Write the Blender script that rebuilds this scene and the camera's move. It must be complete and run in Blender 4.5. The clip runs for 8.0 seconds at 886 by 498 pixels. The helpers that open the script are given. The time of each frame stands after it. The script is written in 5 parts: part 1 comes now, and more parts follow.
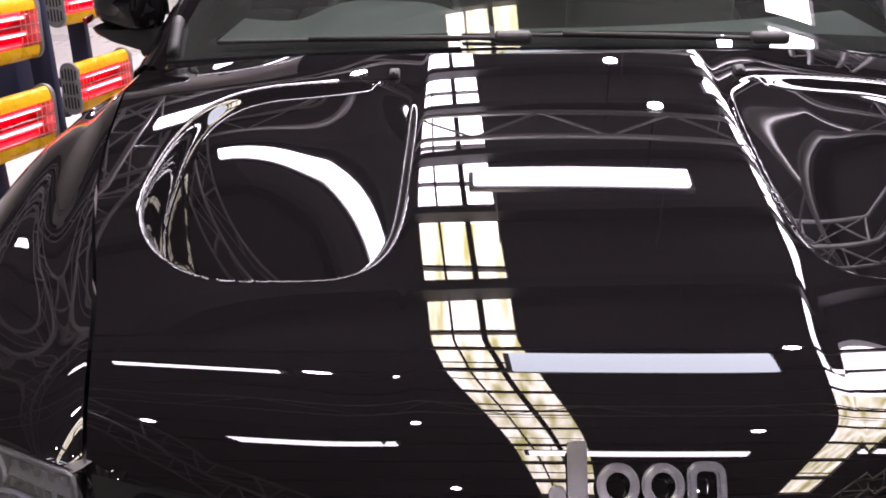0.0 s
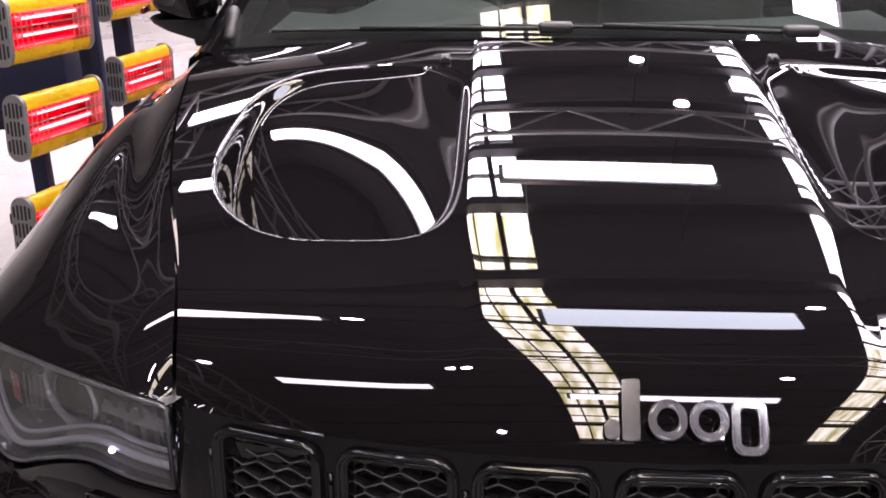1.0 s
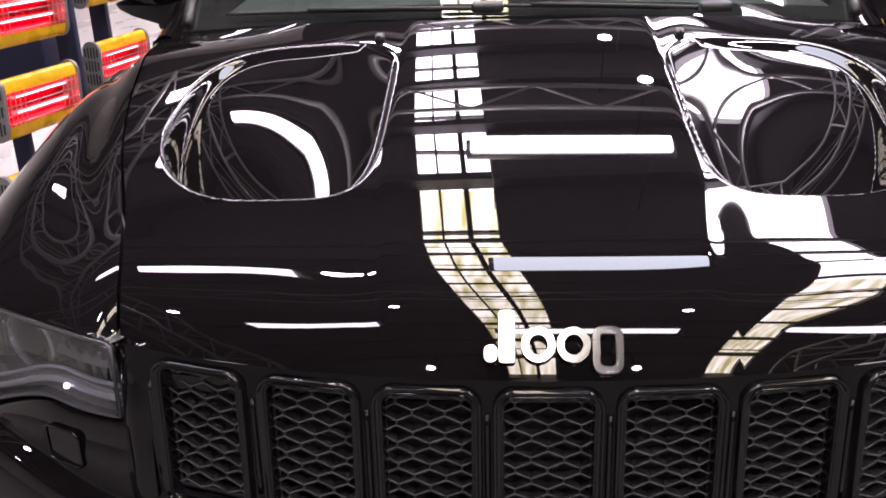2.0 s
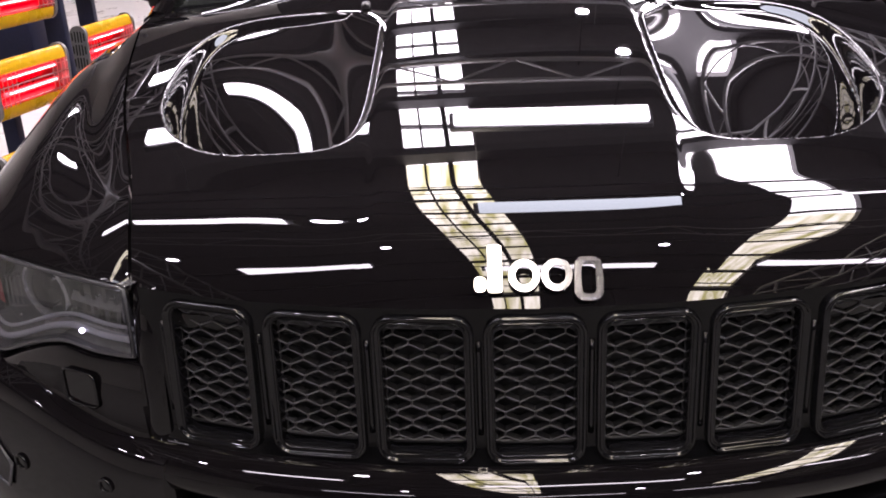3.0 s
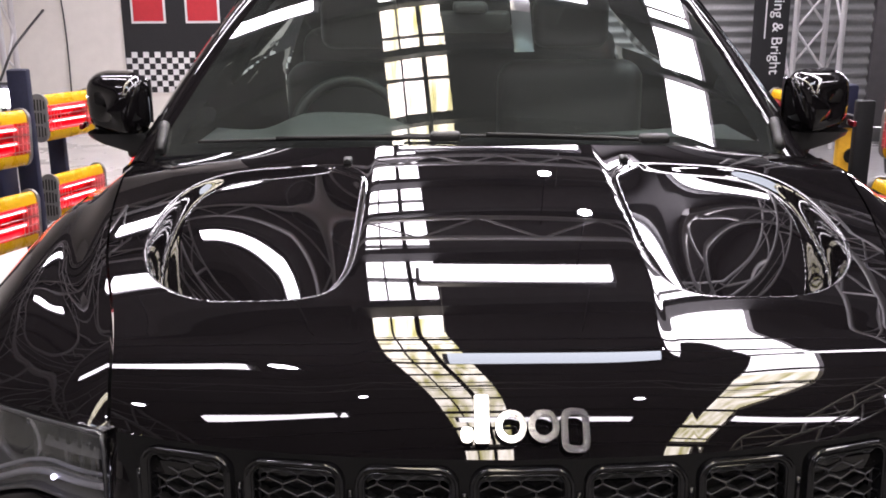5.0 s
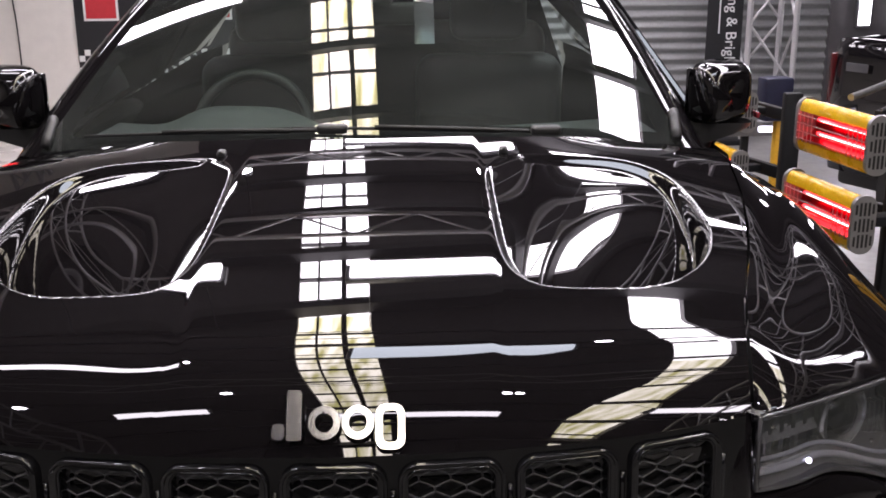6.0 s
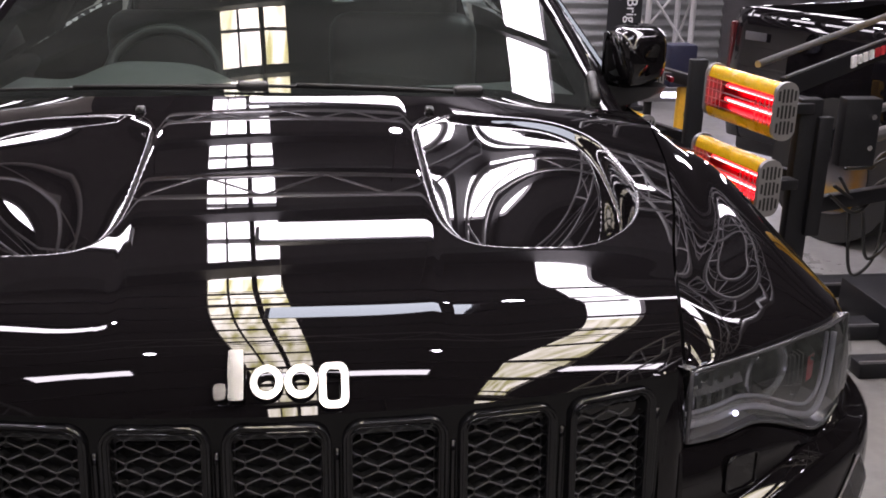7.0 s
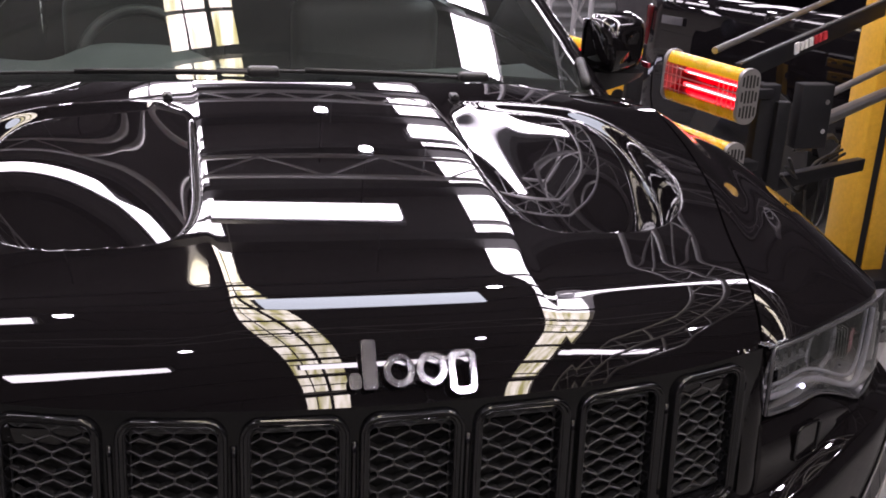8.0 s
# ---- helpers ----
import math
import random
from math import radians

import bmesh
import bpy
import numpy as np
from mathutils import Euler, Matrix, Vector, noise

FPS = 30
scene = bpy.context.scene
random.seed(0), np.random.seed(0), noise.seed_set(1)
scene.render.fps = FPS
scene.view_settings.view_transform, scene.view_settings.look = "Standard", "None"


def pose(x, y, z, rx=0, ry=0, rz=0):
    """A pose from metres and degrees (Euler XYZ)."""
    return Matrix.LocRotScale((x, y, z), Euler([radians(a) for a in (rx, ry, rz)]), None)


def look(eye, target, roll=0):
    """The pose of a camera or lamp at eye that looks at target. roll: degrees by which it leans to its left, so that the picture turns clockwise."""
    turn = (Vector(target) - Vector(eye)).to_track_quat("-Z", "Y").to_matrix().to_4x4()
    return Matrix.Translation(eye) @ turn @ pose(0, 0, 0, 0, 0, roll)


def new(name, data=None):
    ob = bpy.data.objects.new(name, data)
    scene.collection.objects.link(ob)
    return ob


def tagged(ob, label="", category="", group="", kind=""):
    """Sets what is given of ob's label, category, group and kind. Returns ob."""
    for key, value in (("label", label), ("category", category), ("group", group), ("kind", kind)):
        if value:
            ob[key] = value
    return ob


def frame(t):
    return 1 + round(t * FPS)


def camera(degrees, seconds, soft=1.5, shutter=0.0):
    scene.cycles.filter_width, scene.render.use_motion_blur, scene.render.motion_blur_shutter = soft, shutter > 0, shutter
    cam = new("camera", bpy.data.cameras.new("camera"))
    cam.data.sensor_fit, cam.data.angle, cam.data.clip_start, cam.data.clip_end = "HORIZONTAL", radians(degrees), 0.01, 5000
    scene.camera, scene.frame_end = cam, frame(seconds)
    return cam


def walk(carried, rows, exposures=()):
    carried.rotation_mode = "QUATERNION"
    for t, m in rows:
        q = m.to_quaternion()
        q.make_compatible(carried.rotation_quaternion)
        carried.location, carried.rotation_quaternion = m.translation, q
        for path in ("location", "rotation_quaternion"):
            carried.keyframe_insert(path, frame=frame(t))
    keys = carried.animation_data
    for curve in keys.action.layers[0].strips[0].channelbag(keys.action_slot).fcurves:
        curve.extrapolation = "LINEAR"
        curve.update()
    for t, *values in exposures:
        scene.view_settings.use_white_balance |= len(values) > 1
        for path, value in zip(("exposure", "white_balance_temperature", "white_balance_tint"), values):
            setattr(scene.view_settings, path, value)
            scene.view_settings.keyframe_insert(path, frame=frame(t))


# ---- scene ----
cam = camera(45.9, 8.0, soft=1.75)
PATH = [
    (0, (-0.136, -0.723, 1.66), (-0.218, 1.106, 0.855), -1.3),
    (0.5, (-0.226, -0.756, 1.638), (-0.313, 1.08, 0.851), -0.3),
    (1, (-0.186, -0.839, 1.646), (-0.298, 0.996, 0.857), -0.8),
    (1.5, (-0.118, -0.95, 1.67), (-0.211, 0.882, 0.873), -1.4),
    (1.7, (-0.076, -0.964, 1.688), (-0.194, 0.852, 0.859), -1.7),
    (2.8, (-0.045, -1.124, 1.629), (-0.112, 0.715, 0.846), -2.2),
    (3, (-0.064, -1.122, 1.659), (-0.141, 0.691, 0.819), -2.6),
    (3.5, (-0.14, -1.173, 1.66), (-0.21, 0.64, 0.82), -2.6),
    (4, (-0.183, -1.179, 1.671), (-0.233, 0.666, 0.902), -2.1),
    (4.5, (-0.192, -1.159, 1.66), (-0.197, 0.738, 1.026), -0.5),
    (4.7, (-0.172, -1.153, 1.66), (-0.165, 0.76, 1.074), -0.3),
    (5.8, (0.08, -1.107, 1.63), (0.115, 0.817, 1.085), -0.6),
    (6, (0.109, -1.108, 1.633), (0.158, 0.81, 1.069), -0.5),
    (6.5, (0.147, -1.108, 1.624), (0.251, 0.798, 1.027), -0.4),
    (7, (0.05, -1.103, 1.625), (0.294, 0.78, 0.996), 1.4),
    (7.5, (-0.113, -1.095, 1.635), (0.27, 0.759, 0.992), 2.5),
    (8, (-0.279, -1.075, 1.64), (0.211, 0.748, 0.979), 3.1),
]
walk(cam, [(t, look(eye, target, roll)) for t, eye, target, roll in PATH], [(0, 0.94, 6500, 32), (1.5, 0.90, 6500, 33), (3.0, 0.76, 6500, 30), (3.5, 1.10, 6500, 29), (4.0, 1.34, 6500, 28), (4.5, 1.12, 6500, 27), (6.0, 0.52, 6500, 25), (7.5, 0.52, 6500, 29), (8.0, 0.64, 6500, 30)])

# ---------------------------------------------------------------- light
world = bpy.data.worlds.new("workshop_dusk")
scene.world = world
world.use_nodes = True
world.node_tree.nodes["Background"].inputs[0].default_value = (0.55, 0.6, 0.7, 1)
world.node_tree.nodes["Background"].inputs[1].default_value = 0.05

SKY_GLOW = 17.5     # daylight through the translucent roof sheets
TUBE_GLOW = 16.0    # ceiling tube lights
SPOT_GLOW = 120.0   # small round spotlights
HEAT_GLOW = 3.2     # infrared quartz rods


# ---------------------------------------------------------------- materials
def material(name, color, rough=0.5, metal=0.0, coat=0.0, bump=0.0, bump_scale=60.0, vary=0.0, vary_scale=3.0,
             rough_vary=0.0, emit=None, emit_strength=0.0, spec=0.5, stretch=(1, 1, 1)):
    m = bpy.data.materials.new(name)
    m.use_nodes = True
    nt = m.node_tree
    b = nt.nodes["Principled BSDF"]
    b.inputs["Base Color"].default_value = (*color, 1)
    b.inputs["Roughness"].default_value = rough
    b.inputs["Metallic"].default_value = metal
    b.inputs["Coat Weight"].default_value = coat
    b.inputs["Coat Roughness"].default_value = 0.01
    b.inputs["Specular IOR Level"].default_value = spec
    if emit:
        b.inputs["Emission Color"].default_value = (*emit, 1)
        b.inputs["Emission Strength"].default_value = emit_strength
    if vary or bump or rough_vary:
        tc = nt.nodes.new("ShaderNodeTexCoord")
        mp = nt.nodes.new("ShaderNodeMapping")
        mp.inputs["Scale"].default_value = stretch
        nt.links.new(tc.outputs["Object"], mp.inputs["Vector"])
    if vary or rough_vary:
        big = nt.nodes.new("ShaderNodeTexNoise")
        big.inputs["Scale"].default_value = vary_scale
        big.inputs["Detail"].default_value = 8
        big.inputs["Roughness"].default_value = 0.65
        nt.links.new(mp.outputs["Vector"], big.inputs["Vector"])
    if vary:
        fine = nt.nodes.new("ShaderNodeTexNoise")
        fine.inputs["Scale"].default_value = vary_scale * 14
        fine.inputs["Detail"].default_value = 4
        nt.links.new(mp.outputs["Vector"], fine.inputs["Vector"])
        add = nt.nodes.new("ShaderNodeMath")
        add.operation = "ADD"
        nt.links.new(big.outputs["Fac"], add.inputs[0])
        nt.links.new(fine.outputs["Fac"], add.inputs[1])
        mr = nt.nodes.new("ShaderNodeMapRange")
        mr.inputs["From Min"].default_value, mr.inputs["From Max"].default_value = 0.6, 1.4
        mr.inputs["To Min"].default_value, mr.inputs["To Max"].default_value = 1 - vary, 1 + vary * 0.6
        nt.links.new(add.outputs[0], mr.inputs["Value"])
        mul = nt.nodes.new("ShaderNodeMix")
        mul.data_type, mul.blend_type = "RGBA", "MULTIPLY"
        mul.inputs[0].default_value = 1
        mul.inputs[6].default_value = (*color, 1)
        nt.links.new(mr.outputs["Result"], mul.inputs[7])
        nt.links.new(mul.outputs[2], b.inputs["Base Color"])
    if rough_vary:
        rr = nt.nodes.new("ShaderNodeMapRange")
        rr.inputs["To Min"].default_value, rr.inputs["To Max"].default_value = max(0.0, rough - rough_vary), rough + rough_vary
        rr.inputs["From Min"].default_value, rr.inputs["From Max"].default_value = 0.3, 0.7
        nt.links.new(big.outputs["Fac"], rr.inputs["Value"])
        nt.links.new(rr.outputs["Result"], b.inputs["Roughness"])
    if bump:
        bn = nt.nodes.new("ShaderNodeTexNoise")
        bn.inputs["Scale"].default_value = bump_scale
        bn.inputs["Detail"].default_value = 5
        nt.links.new(mp.outputs["Vector"], bn.inputs["Vector"])
        bp = nt.nodes.new("ShaderNodeBump")
        bp.inputs["Strength"].default_value = bump
        bp.inputs["Distance"].default_value = 0.004
        nt.links.new(bn.outputs["Fac"], bp.inputs["Height"])
        nt.links.new(bp.outputs["Normal"], b.inputs["Normal"])
    return m


def glass(name, tint, ior=1.5, gloss_rough=0.0, dust_sheen=0.0):
    """Clear sheet: lets light straight through, with gloss by Fresnel."""
    m = bpy.data.materials.new(name)
    m.use_nodes = True
    nt = m.node_tree
    nt.nodes.remove(nt.nodes["Principled BSDF"])
    out = nt.nodes["Material Output"]
    tr = nt.nodes.new("ShaderNodeBsdfTransparent")
    tr.inputs["Color"].default_value = (*tint, 1)
    gl = nt.nodes.new("ShaderNodeBsdfGlossy")
    gl.inputs["Roughness"].default_value = gloss_rough
    fr = nt.nodes.new("ShaderNodeFresnel")
    fr.inputs["IOR"].default_value = ior
    mx = nt.nodes.new("ShaderNodeMixShader")
    nt.links.new(fr.outputs[0], mx.inputs[0])
    nt.links.new(tr.outputs[0], mx.inputs[1])
    nt.links.new(gl.outputs[0], mx.inputs[2])
    if dust_sheen:
        # a thin even film: dust on the windscreen, painted-in milky sheen on the headlamps
        df = nt.nodes.new("ShaderNodeBsdfDiffuse")
        df.inputs["Color"].default_value = (0.62, 0.68, 0.64, 1)
        noise = nt.nodes.new("ShaderNodeTexNoise")
        noise.inputs["Scale"].default_value = 5.0
        noise.inputs["Detail"].default_value = 5.0
        amount = nt.nodes.new("ShaderNodeMath")
        amount.operation = "MULTIPLY"
        amount.inputs[1].default_value = dust_sheen * 2
        film = nt.nodes.new("ShaderNodeMixShader")
        nt.links.new(noise.outputs[0], amount.inputs[0])
        nt.links.new(amount.outputs[0], film.inputs[0])
        nt.links.new(mx.outputs[0], film.inputs[1])
        nt.links.new(df.outputs[0], film.inputs[2])
        nt.links.new(film.outputs[0], out.inputs["Surface"])
    else:
        nt.links.new(mx.outputs[0], out.inputs["Surface"])
    return m


PAINT = material("black_paint", (0.0050, 0.0043, 0.0050), 0.014, spec=0.5)
GLOSS_BLACK = material("gloss_black_plastic", (0.006, 0.006, 0.007), 0.03, spec=0.5)
PANEL_BLACK = material("grille_panel_black", (0.004, 0.004, 0.0045), 0.07, spec=0.30)
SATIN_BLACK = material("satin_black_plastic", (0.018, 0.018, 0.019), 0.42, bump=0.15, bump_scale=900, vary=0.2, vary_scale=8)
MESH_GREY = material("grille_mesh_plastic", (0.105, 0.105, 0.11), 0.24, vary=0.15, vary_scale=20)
RUBBER = material("black_rubber", (0.012, 0.012, 0.012), 0.6, bump=0.2, bump_scale=300, vary=0.2)
CHROME = material("chrome", (0.82, 0.82, 0.84), 0.06, metal=1.0)
DARK_CHROME = material("dark_chrome", (0.28, 0.28, 0.3), 0.12, metal=1.0)
REFLECTOR = material("lamp_reflector", (0.72, 0.72, 0.75), 0.16, metal=0.85)
BADGE = material("satin_chrome", (0.46, 0.46, 0.48), 0.12, metal=1.0)
LAMP_GREY = material("lamp_bezel_grey", (0.065, 0.064, 0.07), 0.20, spec=0.6, vary=0.15, vary_scale=12)
AMBER = material("amber_reflector", (0.20, 0.010, 0.016), 0.2)
LIGHT_GUIDE = material("light_guide_plastic", (0.28, 0.28, 0.32), 0.16, spec=0.7, vary=0.12, vary_scale=30)
LENS_EDGE = material("lens_edge_plastic", (0.055, 0.055, 0.06), 0.07, spec=0.8, vary=0.2, vary_scale=40)
WINDSCREEN = glass("windscreen_glass", (0.56, 0.66, 0.62), 1.80, dust_sheen=0.020)
SIDE_GLASS = glass("side_glass", (0.72, 0.80, 0.77), 1.5)
# the lens film stands in for the bright wall mirrored in it
LENS = glass("headlamp_lens", (0.86, 0.87, 0.9), 1.85, dust_sheen=0.028)
CABIN = material("cabin_trim", (0.035, 0.038, 0.036), 0.6, bump=0.3, bump_scale=400, vary=0.2, vary_scale=6)
DASH = material("dashboard_trim", (0.085, 0.10, 0.096), 0.55, bump=0.3, bump_scale=500, vary=0.15, vary_scale=6)
LEATHER = material("seat_leather", (0.022, 0.023, 0.023), 0.45, bump=0.3, bump_scale=200, vary=0.2)
YELLOW = material("yellow_enamel", (0.85, 0.47, 0.012), 0.28, spec=0.5, rough_vary=0.08, vary=0.12, vary_scale=9, bump=0.05, bump_scale=150)
YELLOW_POST = material("yellow_post_paint", (0.70, 0.38, 0.03), 0.38, vary=0.18, vary_scale=4, rough_vary=0.1, bump=0.08, bump_scale=80)
VENT_GREY = material("vent_cap_grey", (0.27, 0.26, 0.26), 0.35, metal=0.4, vary=0.15, vary_scale=20)
WIRE = material("wire_guard", (0.55, 0.5, 0.48), 0.3, metal=0.9)
# reflector metal coloured red in place of the rods' light on it
HEAT_REFL_GLOW = material("heater_reflector", (0.50, 0.014, 0.022), 0.30, metal=0.9, rough_vary=0.08, vary_scale=12)
ROD = material("quartz_rod_glowing", (1, 0.25, 0.2), 0.3, emit=(1.0, 0.02, 0.03), emit_strength=HEAT_GLOW * 1.2)
ROD_CORE = material("quartz_filament", (1, 0.6, 0.5), 0.3, emit=(1.0, 0.55, 0.52), emit_strength=HEAT_GLOW * 1.5)
STEEL_BLACK = material("black_powder_coat", (0.010, 0.010, 0.012), 0.5, spec=0.25, bump=0.12, bump_scale=250, vary=0.25, vary_scale=7)
STEEL_NAVY = material("navy_powder_coat", (0.018, 0.020, 0.045), 0.5, spec=0.3, bump=0.12, bump_scale=250, vary=0.25, vary_scale=7)
STEEL_GREY = material("grey_steel", (0.22, 0.22, 0.23), 0.38, metal=0.7, vary=0.2, vary_scale=10)
ALU = material("truss_aluminium", (0.60, 0.59, 0.60), 0.34, metal=0.45, vary=0.15, vary_scale=9)
CABLE = material("black_cable", (0.01, 0.01, 0.01), 0.5)
CONCRETE = material("floor_concrete", (0.22, 0.215, 0.21), 0.35, bump=0.15, bump_scale=45, vary=0.32, vary_scale=1.1, rough_vary=0.15)
# lit copy of the floor: the flood lamp's light is put into its colour
FLOOR_LIT = material("pale_floor_paint", (0.66, 0.63, 0.60), 0.32, bump=0.1, bump_scale=45, vary=0.10, vary_scale=1.4, rough_vary=0.1)
RED_MAT = material("red_floor_mat", (0.35, 0.03, 0.035), 0.6, bump=0.3, bump_scale=200, vary=0.2)
WALL_WHITE = material("white_wall_panel", (0.74, 0.71, 0.66), 0.55, bump=0.06, bump_scale=25, vary=0.08, vary_scale=0.8)
WALL_DARK = material("dark_wall_panel", (0.085, 0.080, 0.084), 0.6, bump=0.1, bump_scale=30, vary=0.25, vary_scale=1.0)
WALL_BLACK = material("black_wall_panel", (0.030, 0.028, 0.031), 0.6, bump=0.1, bump_scale=30, vary=0.25, vary_scale=1.0)
ROOF_DARK = material("roof_sheet_dark", (0.090, 0.082, 0.088), 0.6, vary=0.3, vary_scale=1.0)
PURLIN = material("purlin_steel", (0.040, 0.038, 0.041), 0.55, vary=0.25, vary_scale=4)
DOOR_GREY = material("roller_door_grey", (0.28, 0.285, 0.285), 0.45, metal=0.2, vary=0.15, vary_scale=2.5)
BANNER = material("black_banner_cloth", (0.012, 0.012, 0.014), 0.7, bump=0.2, bump_scale=600, vary=0.2)
BANNER_RED = material("red_print", (0.55, 0.03, 0.04), 0.6, vary=0.1)
PRINT_WHITE = material("white_print", (0.75, 0.75, 0.75), 0.6, vary=0.05)
LABEL_YELLOW = material("yellow_sticker", (0.65, 0.5, 0.05), 0.5, vary=0.1)
LAMP_WHITE = material("tube_diffuser", (0.9, 0.9, 0.9), 0.4, emit=(0.97, 0.98, 1.0), emit_strength=TUBE_GLOW)
COOL_PANEL = material("panel_diffuser", (0.85, 0.88, 0.9), 0.4, emit=(0.80, 0.93, 1.0), emit_strength=7.5)
SPOT_WHITE = material("spot_lens", (0.9, 0.9, 0.9), 0.3, emit=(0.95, 0.97, 1.0), emit_strength=SPOT_GLOW)
LED_WHITE = material("led_lens", (0.9, 0.9, 0.95), 0.2, emit=(0.85, 0.87, 1.0), emit_strength=4.0)


def sheet_glow(name, low, high, strength):
    """Translucent roof sheet lit by the sky, with ribs and dirt."""
    m = bpy.data.materials.new(name)
    m.use_nodes = True
    nt = m.node_tree
    b = nt.nodes["Principled BSDF"]
    b.inputs["Base Color"].default_value = (0.6, 0.6, 0.55, 1)
    tc = nt.nodes.new("ShaderNodeTexCoord")
    mp = nt.nodes.new("ShaderNodeMapping")
    mp.inputs["Scale"].default_value = (6.0, 0.5, 1)
    n = nt.nodes.new("ShaderNodeTexNoise")
    n.inputs["Scale"].default_value = 2.2
    n.inputs["Detail"].default_value = 6
    r = nt.nodes.new("ShaderNodeValToRGB")
    r.color_ramp.elements[0].position, r.color_ramp.elements[1].position = 0.36, 0.62
    r.color_ramp.elements[0].color, r.color_ramp.elements[1].color = (*low, 1), (*high, 1)
    nt.links.new(tc.outputs["Object"], mp.inputs["Vector"])
    nt.links.new(mp.outputs["Vector"], n.inputs["Vector"])
    nt.links.new(n.outputs["Fac"], r.inputs["Fac"])
    nt.links.new(r.outputs["Color"], b.inputs["Emission Color"])
    b.inputs["Emission Strength"].default_value = strength
    return m


SKYLIGHT = sheet_glow("skylight_sheet", (0.88, 0.90, 0.92), (1.0, 1.0, 1.0), SKY_GLOW)
SKYLIGHT_AGED = sheet_glow("skylight_sheet_aged", (0.36, 0.35, 0.13), (0.97, 0.95, 0.82), SKY_GLOW * 0.8)


# ---------------------------------------------------------------- mesh helpers
def mesh_ob(name, verts, faces, mat, parent=None, smooth=True, label="", sharp=None):
    me = bpy.data.meshes.new(name)
    me.from_pydata([tuple(map(float, v)) for v in verts], [], [tuple(f) for f in faces])
    me.materials.append(mat)
    if smooth:
        me.shade_smooth()
        if sharp is not None:
            me.set_sharp_from_angle(angle=radians(sharp))
    ob = new(name, me)
    ob.parent = parent
    if label:
        tagged(ob, label)
    return ob


def part(name, bm, mat, parent=None, label="", sharp=35):
    me = bpy.data.meshes.new(name)
    bm.to_mesh(me)
    bm.free()
    me.materials.append(mat)
    me.shade_smooth()
    me.set_sharp_from_angle(angle=radians(sharp))
    ob = new(name, me)
    ob.parent = parent
    if label:
        tagged(ob, label)
    return ob


def thing(name, label, category, group="", kind="", at=None):
    ob = new(name)
    ob.empty_display_size = 0.1
    if at is not None:
        ob.matrix_basis = at
    return tagged(ob, label, category, group, kind)


def grid(fn, nu, nv):
    """Vertices and quads of fn(u, v), both 0..1."""
    us, vs = np.linspace(0, 1, nu + 1), np.linspace(0, 1, nv + 1)
    verts = [fn(u, v) for v in vs for u in us]
    faces = [(j * (nu + 1) + i, j * (nu + 1) + i + 1, (j + 1) * (nu + 1) + i + 1, (j + 1) * (nu + 1) + i) for j in range(nv) for i in range(nu)]
    return verts, faces


def box(bm, center, size, bevel=0.0, m=None, segs=2):
    r = bmesh.ops.create_cube(bm, size=1)
    vs = r["verts"]
    bmesh.ops.scale(bm, vec=size, verts=vs)
    if bevel:
        es = list({e for v in vs for e in v.link_edges})
        g = bmesh.ops.bevel(bm, geom=es, offset=bevel, segments=segs, affect="EDGES", profile=0.5)
        vs = list({v for f in g["faces"] for v in f.verts} | {v for v in vs if v.is_valid})
    bmesh.ops.transform(bm, matrix=(m or Matrix.Identity(4)) @ Matrix.Translation(center) if m is None else m @ Matrix.Translation(center), verts=vs)
    return vs


def rod(bm, a, b, r, n=8, r2=None):
    a, b = Vector(a), Vector(b)
    d = b - a
    q = d.to_track_quat("Z", "Y").to_matrix().to_4x4()
    g = bmesh.ops.create_cone(bm, cap_ends=True, segments=n, radius1=r, radius2=r if r2 is None else r2, depth=d.length)
    bmesh.ops.transform(bm, matrix=Matrix.Translation((a + b) / 2) @ q, verts=g["verts"])


def tube(points, r, n=8, closed=False):
    """Verts and faces of a round tube along points."""
    P = [Vector(p) for p in points]
    m = len(P)
    verts, faces = [], []
    up = None
    for i, p in enumerate(P):
        a = P[(i - 1) % m] if closed or i else p
        b = P[(i + 1) % m] if closed or i < m - 1 else p
        t = (b - a).normalized()
        if up is None:
            up = Vector((0, 0, 1)) if abs(t.z) < 0.9 else Vector((1, 0, 0))
        side = t.cross(up).normalized()
        up = side.cross(t).normalized()
        for k in range(n):
            w = 2 * math.pi * k / n
            verts.append(p + (side * math.cos(w) + up * math.sin(w)) * r)
    for i in range(m if closed else m - 1):
        j = (i + 1) % m
        for k in range(n):
            faces.append((i * n + k, i * n + (k + 1) % n, j * n + (k + 1) % n, j * n + k))
    if not closed:
        faces.append(tuple(range(n))[::-1])
        faces.append(tuple((m - 1) * n + k for k in range(n)))
    return verts, faces


def spline(pts, n):
    """n + 1 points of a smooth curve through pts."""
    P = np.array(pts, float)
    P = np.vstack([2 * P[0] - P[1], P, 2 * P[-1] - P[-2]])
    k = len(pts) - 1
    out = []
    for i in range(n + 1):
        s = i / n * k
        j = min(int(s), k - 1)
        f = s - j
        p0, p1, p2, p3 = P[j:j + 4]
        out.append(0.5 * (2 * p1 + (p2 - p0) * f + (2 * p0 - 5 * p1 + 4 * p2 - p3) * f * f + (3 * p1 - p0 - 3 * p2 + p3) * f ** 3))
    return np.array(out)


